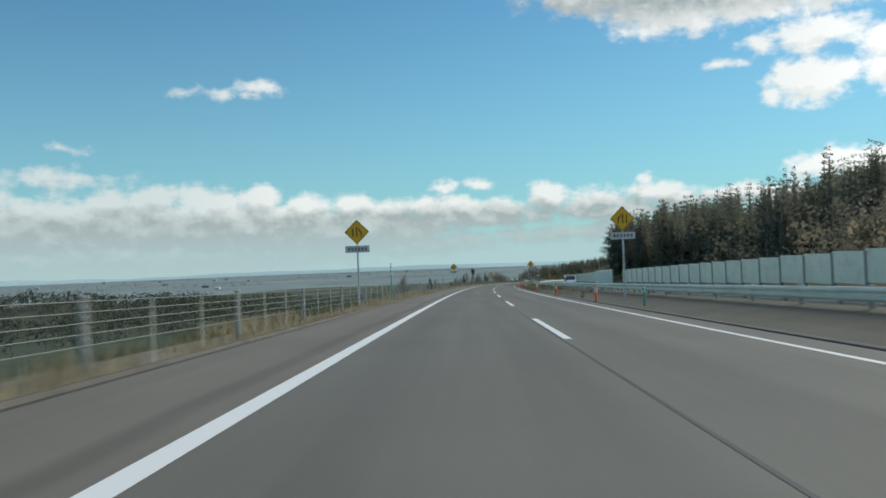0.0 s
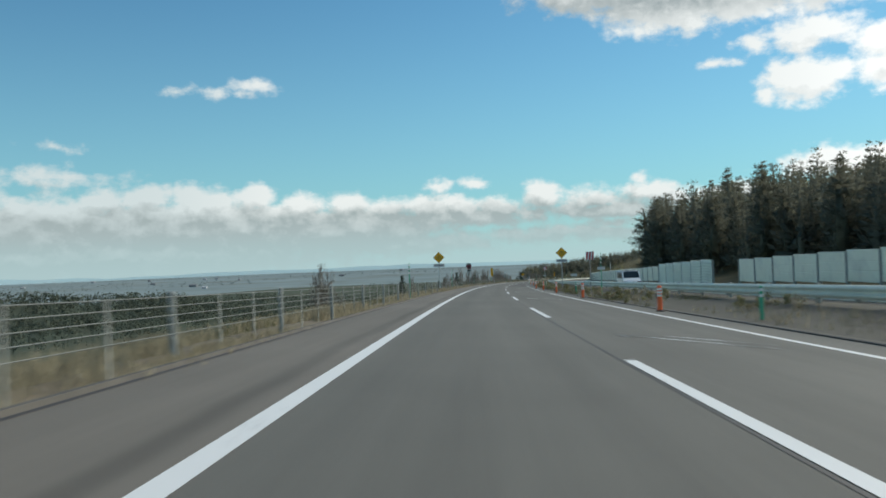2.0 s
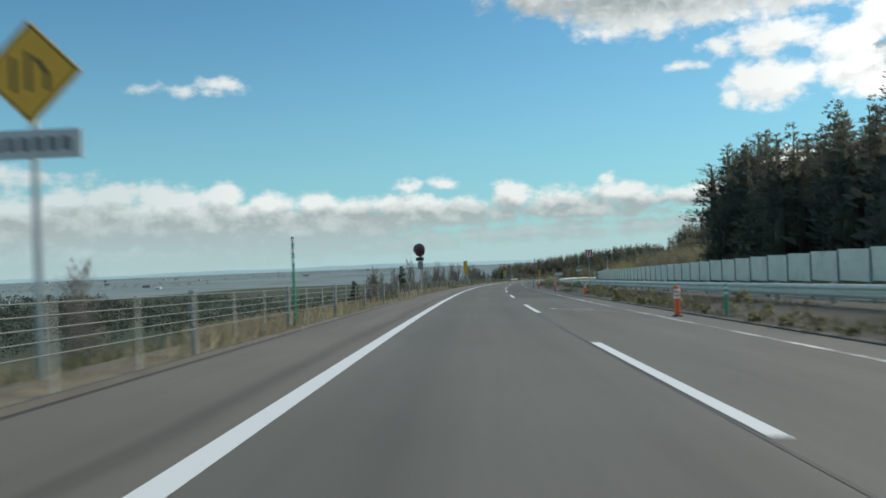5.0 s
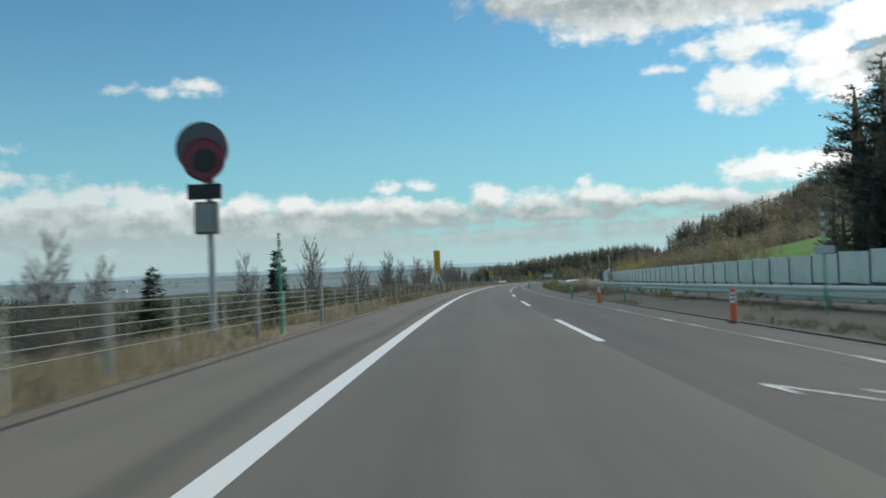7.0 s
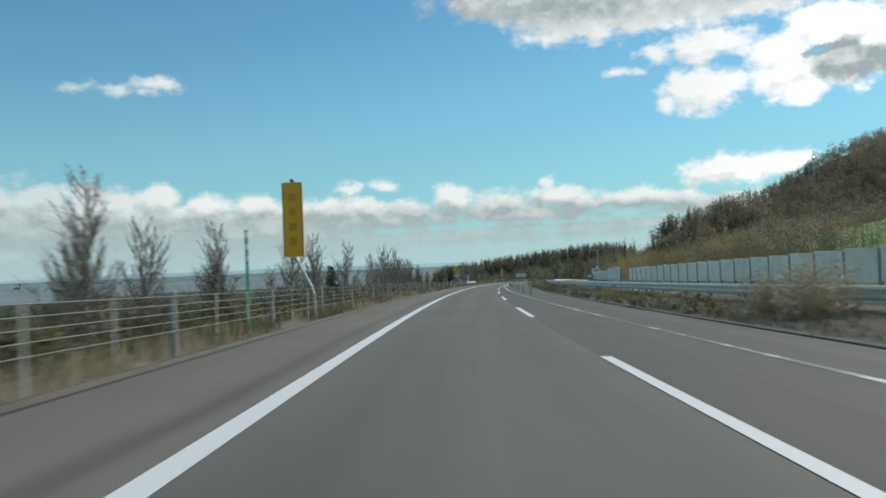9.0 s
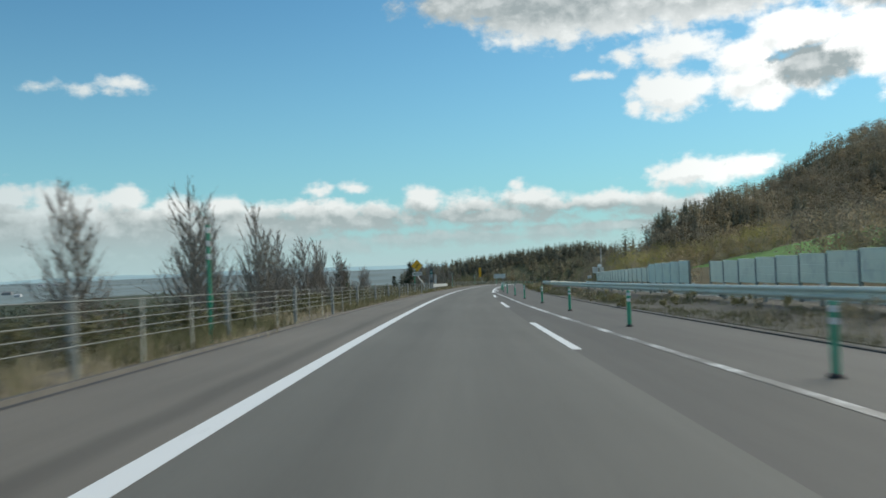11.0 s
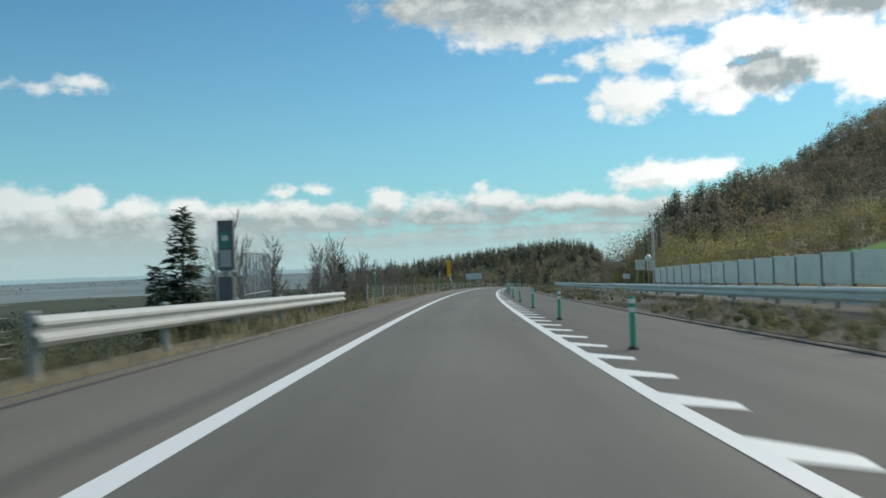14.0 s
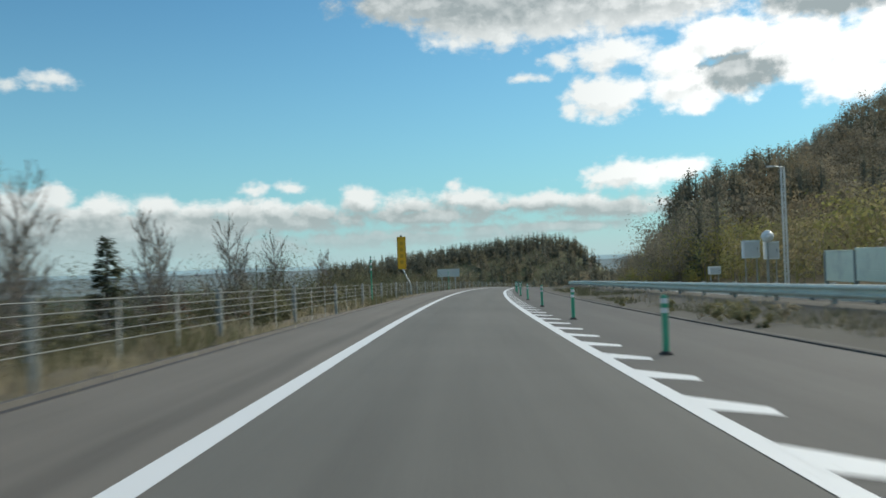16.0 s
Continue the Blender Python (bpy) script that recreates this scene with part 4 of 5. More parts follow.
equipment_cabinet(487.2, 23.75, 1.0, 1.3, 2.6, "white equipment cabinet on steel legs behind the fence")
equipment_cabinet(487.6, 22.35, 1.2, 1.3, 2.7, "white equipment cabinet on steel legs beside the mast")
equipment_cabinet(494.0, 21.1, 0.9, 0.6, 1.5, "small white equipment cabinet on steel legs")
aerial = root("aerial_dome", 486.5, 23.3, 0.0, "white round aerial on a short steel post", "aerial")
part("post", tube([(0, 0, -1.2), (0, 0, 3.95)], 0.06, 8), M_POST, aerial)
part("dome", tube([(0, 0, 3.85), (0, 0, 4.0), (0, 0, 4.25), (0, 0, 4.5), (0, 0, 4.7), (0, 0, 4.77)], [0.15, 0.36, 0.48, 0.42, 0.22, 0.05], 16), M_WHITE, aerial, "white dome")

# far sign ahead, hut beside the road
far_sign = root("direction_sign", 568.0, -10.5, -1.5, "pale rectangular sign on two steel legs", "sign")
part("board", box(-2.0, 2.0, -0.04, 0.04, 3.4, 4.8, 0.02), M_PLATE, far_sign)
for x in (-1.2, 1.2):
    part("leg", tube([(x, 0.1, -1.5), (x, 0.1, 4.7)], 0.08, 8), M_STEEL, far_sign)

# white van on the opposite carriageway
van = root("van", 147.0, 15.6, 0.03, "white delivery van with dark windows", "van")
side = [(-2.3, 0.35), (2.2, 0.35), (2.3, 0.55), (2.28, 1.75), (2.1, 1.95), (-1.2, 1.95), (-1.75, 1.25), (-2.2, 1.05), (-2.32, 0.8)]
bm = bmesh.new()
a_ = [bm.verts.new((-0.83, y, z)) for y, z in side]
b_ = [bm.verts.new((0.83, y, z)) for y, z in side]
bm.faces.new(a_)
bm.faces.new(b_[::-1])
for i in range(len(side)):
    j = (i + 1) % len(side)
    bm.faces.new((a_[j], a_[i], b_[i], b_[j]))
bmesh.ops.recalc_face_normals(bm, faces=bm.faces[:])
bmesh.ops.bevel(bm, geom=bm.edges[:], offset=0.06, segments=2, affect='EDGES')
body_ = part("body", bm, M_VAN, van)
screen = [(-0.70, -1.26, 1.895), (0.70, -1.26, 1.895), (0.75, -1.73, 1.295), (-0.75, -1.73, 1.295)]
poly("windscreen", [(x, y - 0.012 * k, z + 0.010 * k) for k in (0, 1) for x, y, z in screen], [(3, 2, 1, 0), (4, 5, 6, 7), (0, 1, 5, 4), (1, 2, 6, 5), (2, 3, 7, 6), (3, 0, 4, 7)], M_GLASS, body_)
for x in (-0.838, 0.834):
    for y0, y1 in ((-1.15, -0.35), (-0.25, 0.85), (0.95, 2.0)):
        part("side_window", box(x, x + 0.008, y0, y1, 1.25, 1.78, 0.002), M_GLASS, body_)
    for y in (-1.5, 1.45):
        wheel = part("tyre", plate([(0.31 * math.cos(t * math.pi / 12), 0.31 * math.sin(t * math.pi / 12)) for t in range(24)], -0.09, 0.09), M_RUBBER, van)
        wheel.matrix_basis = pose(x * 0.92, y, 0.31, 0, 0, 90)
        rim = part("rim", plate([(0.18 * math.cos(t * math.pi / 8), 0.18 * math.sin(t * math.pi / 8)) for t in range(16)], -0.10, 0.10), M_STEEL, wheel)
for x in (-0.6, 0.6):
    part("headlight", box(x - 0.17, x + 0.17, -2.35, -2.27, 0.78, 0.95, 0.02), M_GLASS, van)
part("bumper", box(-0.83, 0.83, -2.40, -2.25, 0.36, 0.62, 0.03), M_VAN, van)
part("roof_rack", box(-0.6, 0.6, -0.9, 1.8, 1.98, 2.04, 0.01), M_POST, van)

# ---- plants ----
rng = np.random.default_rng(7)


class Heap:
    """Collects triangles and quads for one mesh."""

    def __init__(self):
        self.v, self.f = [], []

    def face(self, *pts):
        n = len(self.v)
        self.v += [tuple(p) for p in pts]
        self.f.append(tuple(range(n, n + len(pts))))

    def limb(self, p0, p1, r0, r1, sides=4):
        p0, p1 = Vector(p0), Vector(p1)
        d = (p1 - p0)
        u = d.orthogonal().normalized()
        w_ = d.normalized().cross(u)
        n = len(self.v)
        for p, r in ((p0, r0), (p1, r1)):
            for k in range(sides):
                a = 2 * math.pi * k / sides
                self.v.append(tuple(p + (u * math.cos(a) + w_ * math.sin(a)) * r))
        for k in range(sides):
            self.f.append((n + k, n + (k + 1) % sides, n + sides + (k + 1) % sides, n + sides + k))

    def needle(self, p, size, d):
        """A narrow spray of needles."""
        a = (Vector(d) + Vector(rng.normal(size=3)) * 0.3).normalized()
        b = a.cross(Vector((0, 0, 1)) + Vector(rng.normal(size=3)) * 0.5).normalized()
        p = Vector(p)
        self.face(p - b * size * 0.09, p + a * size * 0.5 - b * size * 0.17, p + a * size * 1.3, p + a * size * 0.45 + b * size * 0.17)

    def leaf(self, p, size, d=None):
        """One small leaf or clump: a bent pair of triangles."""
        a = Vector(rng.normal(size=3)) if d is None else Vector(d) + Vector(rng.normal(size=3)) * 0.35
        a.normalize()
        b = a.orthogonal().normalized()
        b = (b * math.cos(rng.uniform(0, 6.28)) + a.cross(b) * math.sin(rng.uniform(0, 6.28))).normalized()
        p = Vector(p)
        self.face(p - b * size * 0.5, p + a * size * 0.5 - b * size * 0.1, p + a * size, p + b * size * 0.45 + a * size * 0.4)

    def twig(self, p, e, w):
        """A fine tapering shoot."""
        p, e = Vector(p), Vector(e)
        s_ = (e - p).cross(Vector(rng.normal(size=3))).normalized() * w
        self.face(p - s_, p + s_, e)

    def mesh(self, name, mat, rounded=0.0):
        """rounded: the height share of the point from which the leaves turn outwards."""
        faces, turned = self.f, None
        if rounded:
            p = np.array(self.v)
            turned = (p - (0, 0, rounded * p[:, 2].max())) * (1.0, 1.0, 0.6) + (0, 0, 0.1)
            turned /= np.linalg.norm(turned, axis=1, keepdims=True) + 1e-9
            faces = [q if np.dot(np.cross(p[q[1]] - p[q[0]], p[q[2]] - p[q[0]]), turned[q[0]]) > 0 else q[::-1] for q in self.f]
        me = bpy.data.meshes.new(name)
        me.from_pydata(self.v, [], faces)
        me.materials.append(mat)
        own = me.attributes.new("tone", 'FLOAT', 'POINT')
        own.data.foreach_set("value", np.full(len(self.v), 0.5))
        if rounded:
            me.polygons.foreach_set("use_smooth", np.ones(len(faces), bool))
            me.normals_split_custom_set_from_vertices(turned.tolist())
        return me


def tree(name, wood, crown, wood_mat, crown_mat, label, category, group, names=("trunk", "crown"), rounded=(0.0, 0.35)):
    top = new(name)
    tagged(top, label, category, group)
    share(names[0], wood.mesh(names[0], wood_mat, rounded[0]), top, Matrix())
    share(names[1], crown.mesh(names[1], crown_mat, rounded[1]), top, Matrix())
    return top


def conifer(h, width, dense, seed, needle_mat, ragged=0.25, clear=0.06, size=0.16):
    """A trunk with tiers of drooping boughs set with needle sprays."""
    global rng
    rng = np.random.default_rng(seed)
    wood, crown = Heap(), Heap()
    wood.limb((0, 0, -0.3), (0, 0, h * 0.6), h * 0.018, h * 0.010, 7)
    wood.limb((0, 0, h * 0.6), (0, 0, h), h * 0.010, h * 0.002, 6)
    tiers = int(dense * 14)
    for t in range(tiers):
        f = clear + (1 - clear) * (t + rng.uniform(0, 0.8)) / tiers
        z = h * f
        reach = width * (1 - f) ** 0.85 * rng.uniform(1 - ragged, 1 + ragged) + 0.04 * h * (1 - f) + 0.05
        for k in range(rng.integers(5, 8)):
            a = rng.uniform(0, 6.283)
            L = reach * rng.uniform(0.65, 1.1)
            d = Vector((math.cos(a), math.sin(a), rng.uniform(-0.15, 0.35) - 0.25 * (1 - f)))
            tip = Vector((0, 0, z)) + d * L
            wood.limb((0, 0, z), tip, 0.004 * h * (1 - f) + 0.004, 0.002, 3)
            n = max(5, int(L / size * 5.0))
            for i in range(n):
                p = Vector((0, 0, z)) + d * L * (0.25 + 0.75 * (i + rng.uniform(0, 1)) / n)
                sd = Vector((-d.y, d.x, 0)) * (1 if i % 2 else -1)
                crown.needle(p + Vector((0, 0, rng.uniform(-0.3, 0.3) * size)), size * rng.uniform(0.8, 1.7), sd * 0.8 + d * 0.7 + Vector((0, 0, -0.15)))
    return wood, crown


def bare_tree(h, seed, leaves, spread=0.30, stems=2):
    """A young broad-leaved tree: whip-like leaders, steep limbs in a narrow cone, a haze of fine shoots and small last leaves."""
    global rng
    rng = np.random.default_rng(seed)
    wood, crown = Heap(), Heap()
    for st in range(stems):
        top = h * (1.0 if st == 0 else rng.uniform(0.62, 0.92))
        lean = Vector((rng.normal(), rng.normal(), 0)) * 0.007 * h * (1 + st)
        pts = [Vector((rng.normal() * 0.03 * st, rng.normal() * 0.03 * st, -0.3))]
        for i in range(8):
            pts.append(pts[-1] + lean + Vector((rng.normal() * 0.009 * h, rng.normal() * 0.009 * h, top / 7.7)))
        for i in range(8):
            wood.limb(pts[i], pts[i + 1], h * 0.009 * (1 - i / 8.2) + 0.004, h * 0.009 * (1 - (i + 1) / 8.2) + 0.004, 5)
        for b in range(46):
            f = 0.06 + 0.86 * (b + rng.uniform()) / 46
            i = min(7, int(f * 8))
            p = pts[i].lerp(pts[i + 1], f * 8 - i)
            a = rng.uniform(0, 6.283)
            L = h * spread * (1.02 - f) ** 0.65 * rng.uniform(0.55, 1.2) + 0.05 * h
            out = rng.uniform(0.45, 0.95)
            d = Vector((math.cos(a) * out, math.sin(a) * out, 0.9)).normalized()
            q = p + d * L * 0.5
            e = q + (d + Vector((0, 0, 0.7))).normalized() * L * 0.6
            wood.limb(p, q, 0.006 + 0.008 * (1.1 - f), 0.008, 3)
            wood.limb(q, e, 0.008, 0.003, 3)
            for t in range(24):
                g_ = rng.uniform(0.1, 1.0)
                s_ = p.lerp(q, g_ * 2) if g_ < 0.5 else q.lerp(e, g_ * 2 - 1)
                td = (d + Vector((0, 0, 0.5)) + Vector(rng.normal(size=3)) * 0.45).normalized()
                tl = L * rng.uniform(0.14, 0.42)
                wood.twig(s_, s_ + td * tl, 0.010)
                for m in range(leaves - 1 if f < 0.45 else t % 2):
                    crown.leaf(s_ + td * tl * rng.uniform(0.1, 1.0) + Vector(rng.normal(size=3)) * 0.03, rng.uniform(0.028, 0.06))
    return wood, crown


def shrub(h, seed, n=260, size=0.10, wide=0.75):
    """Stems from the ground and a loose, uneven crown of leaves."""
    global rng
    rng = np.random.default_rng(seed)
    wood, crown = Heap(), Heap()
    for b in range(22):
        a = rng.uniform(0, 6.283)
        L = h * rng.uniform(0.55, 1.1)
        base = Vector((rng.normal() * 0.15 * h, rng.normal() * 0.15 * h, -0.15))
        d = Vector((math.cos(a) * wide * rng.uniform(0.1, 0.8), math.sin(a) * wide * rng.uniform(0.1, 0.8), 1.0)).normalized()
        e = base + d * L
        wood.limb(base, e, 0.012, 0.003, 3)
        for k in range(n // 22):
            p = base.lerp(e, rng.uniform(0.25, 1.0)) + Vector(rng.normal(size=3)) * 0.10 * h
            if p.z > 0:
                crown.leaf(p, size * rng.uniform(0.6, 1.5))
        for k in range(4):
            p = base.lerp(e, rng.uniform(0.4, 1.0))
            wood.limb(p, p + (d + Vector(rng.normal(size=3)) * 0.5).normalized() * h * 0.22, 0.005, 0.002, 3)
    return wood, crown


CONE = [tree("conifer", *conifer(4.2, 0.82, 2.6, 11 + i, M_NEEDLE, size=0.16), M_BARK, M_NEEDLE, "young dark green conifer on the bank below the road", "tree", "young conifers") for i in range(2)]
BARE = [tree("bare_tree", *bare_tree(5.0, 31 + i, (2, 2, 3)[i], (0.36, 0.30, 0.32)[i], (2, 3, 2)[i]), M_TWIG, (M_LASTLEAF, M_LASTLEAF, M_RUSTLEAF)[i], ("young broad-leaved tree nearly bare in autumn", "young tree with several thin stems and few leaves", "slim young tree with rust brown leaves")[i], "tree", "bare young trees") for i in range(3)]
BUSH = [tree("shrub", *shrub(2.4, 51 + i, (900, 860, 760)[i], 0.040), M_TWIG, (M_LEAF, M_LEAF, M_RUSTLEAF)[i], ("low green brown shrub on the bank", "low green brown shrub on the bank", "low rust brown shrub on the bank")[i], "shrub", "shrubs on the bank") for i in range(3)]
used = {}


def plant(src, s, off, h, base_h, sink=0.1):
    """Sets a plant of height h on the land."""
    p = land_at(s, off)
    k = h / base_h
    m = pose(p.x, p.y, p.z - sink, random.uniform(-3, 3), random.uniform(-3, 3), random.uniform(0, 360)) @ Matrix.Diagonal((k * random.uniform(0.85, 1.15), k * random.uniform(0.85, 1.15), k, 1))
    if src.name not in used:
        used[src.name] = 1
        src.matrix_basis = m
        return src
    return copy_thing(src, m @ Matrix.Diagonal((*[1 / v for v in src.scale], 1)))


def top_at(s, off, up):
    """Height of a plant whose top is up metres over the road's plane."""
    return at(s, off, up).z - land_at(s, off).z


for s, off, up in ((230.0, -7.6, 2.6), (354.9, -7.5, 2.55), (397.5, -7.0, 3.45), (428.7, -7.4, 2.5), (402.0, -9.5, 1.9), (207.0, -8.5, 1.0), (156.2, -8.0, 1.7), (219.4, -9.0, 1.6), (300.0, -8.0, 2.2), (280.5, -9.5, 2.0), (448.0, -9.5, 2.6)):
    plant(CONE[int(s) % 2], s, off, top_at(s, off, up), 4.2)
YOUNG = [(108.2, 2.0), (114.5, 1.7), (160.6, 1.6), (210.7, 2.2), (212.1, 1.7), (226.1, 2.3), (236.9, 3.4), (245.6, 2.7), (251.0, 2.5), (262.9, 3.6), (268.6, 3.0),
         (273.2, 3.2), (285.0, 3.6), (292.1, 3.9), (306.0, 3.9), (314.0, 3.4), (322.4, 4.2), (325.0, 3.95), (331.0, 4.45), (333.8, 2.75), (336.8, 3.7), (339.8, 2.3),
         (343.2, 3.7), (346.5, 3.75), (348.7, 3.45), (350.9, 3.1), (359.0, 2.1), (361.5, 2.3), (365.0, 2.3), (405.0, 3.75), (409.1, 3.2), (419.1, 3.3), (424.0, 3.6),
         (429.9, 4.2), (435.1, 3.25), (438.0, 3.4), (440.2, 3.4), (446.5, 3.1), (453.0, 3.2), (462.0, 3.2), (470.0, 2.8)]
for s, up in YOUNG:
    off = -7.5 - 0.5 * math.sin(s * 3.7)
    plant(BARE[int(s * 7) % 3], s, off, top_at(s, off, up * 1.04), 5.0)
    plant(BUSH[int(s) % 2], s + random.uniform(-0.7, 0.7), off + random.uniform(0.0, 1.2), min(3.0, top_at(s, off, random.uniform(0.5, 1.15) if s > 225 else 0.0)), 2.4)
    if int(s * 10) % 3 == 0:
        plant(BARE[int(s * 3) % 3], s + random.uniform(-1.6, 1.6), off - random.uniform(0.3, 1.8), top_at(s, off, up * random.uniform(0.5, 0.75)), 5.0)
for i in range(140):
    u = random.random()
    s = 214 + 270 * u if i > 28 else 60 + 150 * random.random()
    off = -random.uniform(4.6, 9.5)
    low = s < 226 or 364 < s < 402
    if 372 < s < 404 and off > -7.5:
        continue
    high = random.uniform(-0.9, -0.1) if low else random.uniform(0.0, 0.95)
    plant(BUSH[i % 3 if i % 5 else 0], s, off, min(2.3, max(0.6, top_at(s, off, high))), 2.4)

DRY = tree("dry_bush", *shrub(1.6, 91, 1500, 0.06, 1.0), M_PALE, M_PALE, "straw coloured dry bush on the median", "shrub", "dry bushes", rounded=(0.0, 0.05))
for s, off, h in ((263.2, 9.7, 1.5), (264.4, 9.9, 1.7), (265.8, 9.5, 1.5), (267.2, 9.8, 1.3), (246.0, 9.6, 0.9)):
    plant(DRY, s, off, h, 1.6)
for s, off, h in ((243.0, 9.6, 1.25), (246.5, 9.4, 0.9), (249.0, 9.9, 0.8), (311.0, 9.6, 0.55), (365.0, 9.5, 0.5)):
    plant(BUSH[0], s, off, h, 2.4)


# grass: blades along the verge and the median, too many to count
def grass(name, s0, s1, o0, o1, count, h0, h1, mat, label, patchy=0.0):
    v, f, turned = [], [], []
    side = Vector((0.5 if o0 < 0 else -0.5, -0.86, 0))
    r = np.random.default_rng(len(name) + int(s0) + count)
    k = 0
    while k < count:
        s, off = r.uniform(s0, s1), r.uniform(o0, o1)
        if 0 < off < kerb_off(s) + 0.1:
            continue
        if patchy and noise.noise(Vector((s * 0.12, off * 0.5, patchy))) < 0.0:
            k += 0.5
            continue
        p = land_at(s, off)
        for j in range(7):
            a = r.uniform(0, 6.283)
            h = r.uniform(h0, h1)
            b = Vector((math.cos(a), math.sin(a), 0))
            q = p + Vector((r.normal() * 0.12, r.normal() * 0.12, -0.03))
            w_ = 0.010 + 0.008 * h
            n = len(v)
            lean = Vector((r.normal() * 0.25, r.normal() * 0.25, 1.0)) * h
            if b.x * side.y - b.y * side.x > 0:
                b = -b
            v += [tuple(q - b * w_), tuple(q + b * w_), tuple(q + lean * 0.6 + b * w_ * 0.7), tuple(q + lean)]
            f += [(n, n + 1, n + 2), (n, n + 2, n + 3)]
            turned += [tuple((side * 0.4 + Vector((r.normal() * 0.25, r.normal() * 0.25, 0.8))).normalized())] * 4
        k += 1
    ob = poly(name, v, f, mat)
    ob.data.polygons.foreach_set("use_smooth", np.ones(len(f), bool))
    ob.data.normals_split_custom_set_from_vertices(turned)
    return tagged(ob, label, "grass", kind="stuff")


grass("verge_grass", 0, 475, -2.95, -2.05, 6000, 0.05, 0.20, M_STRAW, "short pale dry grass at the edge of the shoulder", 2.3)
grass("dry_grass", 0, 250, -4.4, -2.4, 5200, 0.15, 0.45, M_STRAW, "pale dry grass along the verge", 0.4)
grass("dry_grass", 250, 475, -4.2, -2.4, 2400, 0.12, 0.42, M_STRAW, "pale dry grass in patches along the verge", 0.8)
grass("verge_green", 225, 475, -4.6, -2.2, 6000, 0.12, 0.45, M_GRASS, "green brown grass along the verge", 3.1)
grass("dry_grass", 0, 235, -9.0, -4.0, 3000, 0.12, 0.40, M_STRAW, "pale dry grass on the bank", 0.9)
grass("bank_grass", 0, 470, -11.0, -3.4, 7500, 0.15, 0.45, M_GRASS, "green brown grass on the bank")
grass("median_grass", 90, 500, 7.7, 10.6, 9500, 0.05, 0.22, M_GRASS, "low autumn grass on the median", 0.2)
grass("median_straw", 70, 560, 8.2, 10.4, 1300, 0.1, 0.42, M_STRAW, "pale dry tufts on the median", 1.7)

# near wood on the right: dark pines and firs, then broad-leaved brown trees
def pine(h, seed, slim):
    """A tall pine of the wood's edge: level, upturned boughs in open storeys set with needle tufts."""
    global rng
    rng = np.random.default_rng(seed)
    wood, crown = Heap(), Heap()
    bend = Vector((rng.normal() * 0.02, rng.normal() * 0.02, 0)) * h
    spine = [Vector((0, 0, -0.5)), bend * 0.3 + Vector((0, 0, h * 0.35)), bend * 0.8 + Vector((0, 0, h * 0.7)), bend + Vector((0, 0, h))]
    for i in range(3):
        wood.limb(spine[i], spine[i + 1], h * (0.014 - 0.0042 * i), h * (0.0098 - 0.0042 * i) + 0.01, 6)
    for i in range(3):
        crown.limb(spine[i].lerp(spine[i + 1], 0.35 if i == 0 else 0.0), spine[i + 1], h * slim * (0.24, 0.20, 0.12)[i], h * slim * (0.20, 0.12, 0.01)[i], 7)
    storeys = int(h * 2.0)
    for t in range(storeys):
        f = 0.10 + 0.90 * (t + rng.uniform(0, 0.6)) / storeys
        i = min(2, int(f / 0.35))
        c = spine[i].lerp(spine[i + 1], min(1.0, f / 0.35 - i if i < 2 else (f - 0.7) / 0.3))
        reach = h * slim * min(1.0, 0.35 + f * 1.6) * (1.02 - f) ** 0.62 * rng.uniform(0.85, 1.1) + 0.04
        for k in range(rng.integers(3, 6)):
            a = rng.uniform(0, 6.283)
            L = reach * rng.uniform(0.4, 1.35)
            d = Vector((math.cos(a), math.sin(a), rng.uniform(-0.1, 0.35) + 0.5 * max(0.0, f - 0.6)))
            tip = c + d * L + Vector((0, 0, 0.12 * L))
            wood.limb(c, tip, 0.03 * (1.15 - f) + 0.008, 0.008, 3)
            for m in range(4 + int(L * 19)):
                g_ = 0.2 + 0.8 * rng.uniform() ** 0.8
                p = c.lerp(tip, g_) + Vector((rng.normal() * 0.16 * L * g_, rng.normal() * 0.16 * L * g_, rng.normal() * 0.07 * L + 0.05))
                crown.needle(p, rng.uniform(0.28, 0.60) * (1.0 if f < 0.8 else 0.6), Vector((rng.normal(), rng.normal(), 0.5)) * 0.6 + d)
    return wood, crown


PINE = [tree("pine", *pine(16.0, 71 + i, (0.20, 0.23, 0.17)[i]), M_BARK, M_PINE, "tall dark pine at the edge of the wood", "tree", "pines at the wood edge") for i in range(3)]
r_ = np.random.default_rng(5)
for i in range(48):
    s = 112 + 156 * (i + r_.uniform()) / 48
    off = 33.0 + abs(r_.normal()) * 6 + (3.0 if s < 150 else 0.0)
    tip = float(np.interp(s, [112, 150, 205, 240, 292], [11.5, 13.5, 15.0, 18.0, 20.0])) + r_.normal() * 1.3
    plant(PINE[i % 3], s, off, top_at(s, off, tip), 16.0)
BROAD_PINE = [tree("pine", *pine(16.0, 91 + i, (0.27, 0.31)[i]), M_BARK, M_PINE, "broad airy pine with spreading boughs at the edge of the wood", "tree", "pines at the wood edge") for i in range(2)]
for i, (s, off, tip) in enumerate(((268.5, 35.0, 18.3), (267.5, 37.8, 18.8), (262.0, 36.6, 20.0), (258.0, 36.0, 19.0), (271.5, 37.0, 14.5), (273.0, 40.5, 16.0), (264.5, 33.8, 13.5), (254.0, 37.5, 20.5))):
    plant(BROAD_PINE[i % 2], s, off, top_at(s, off, tip), 16.0)


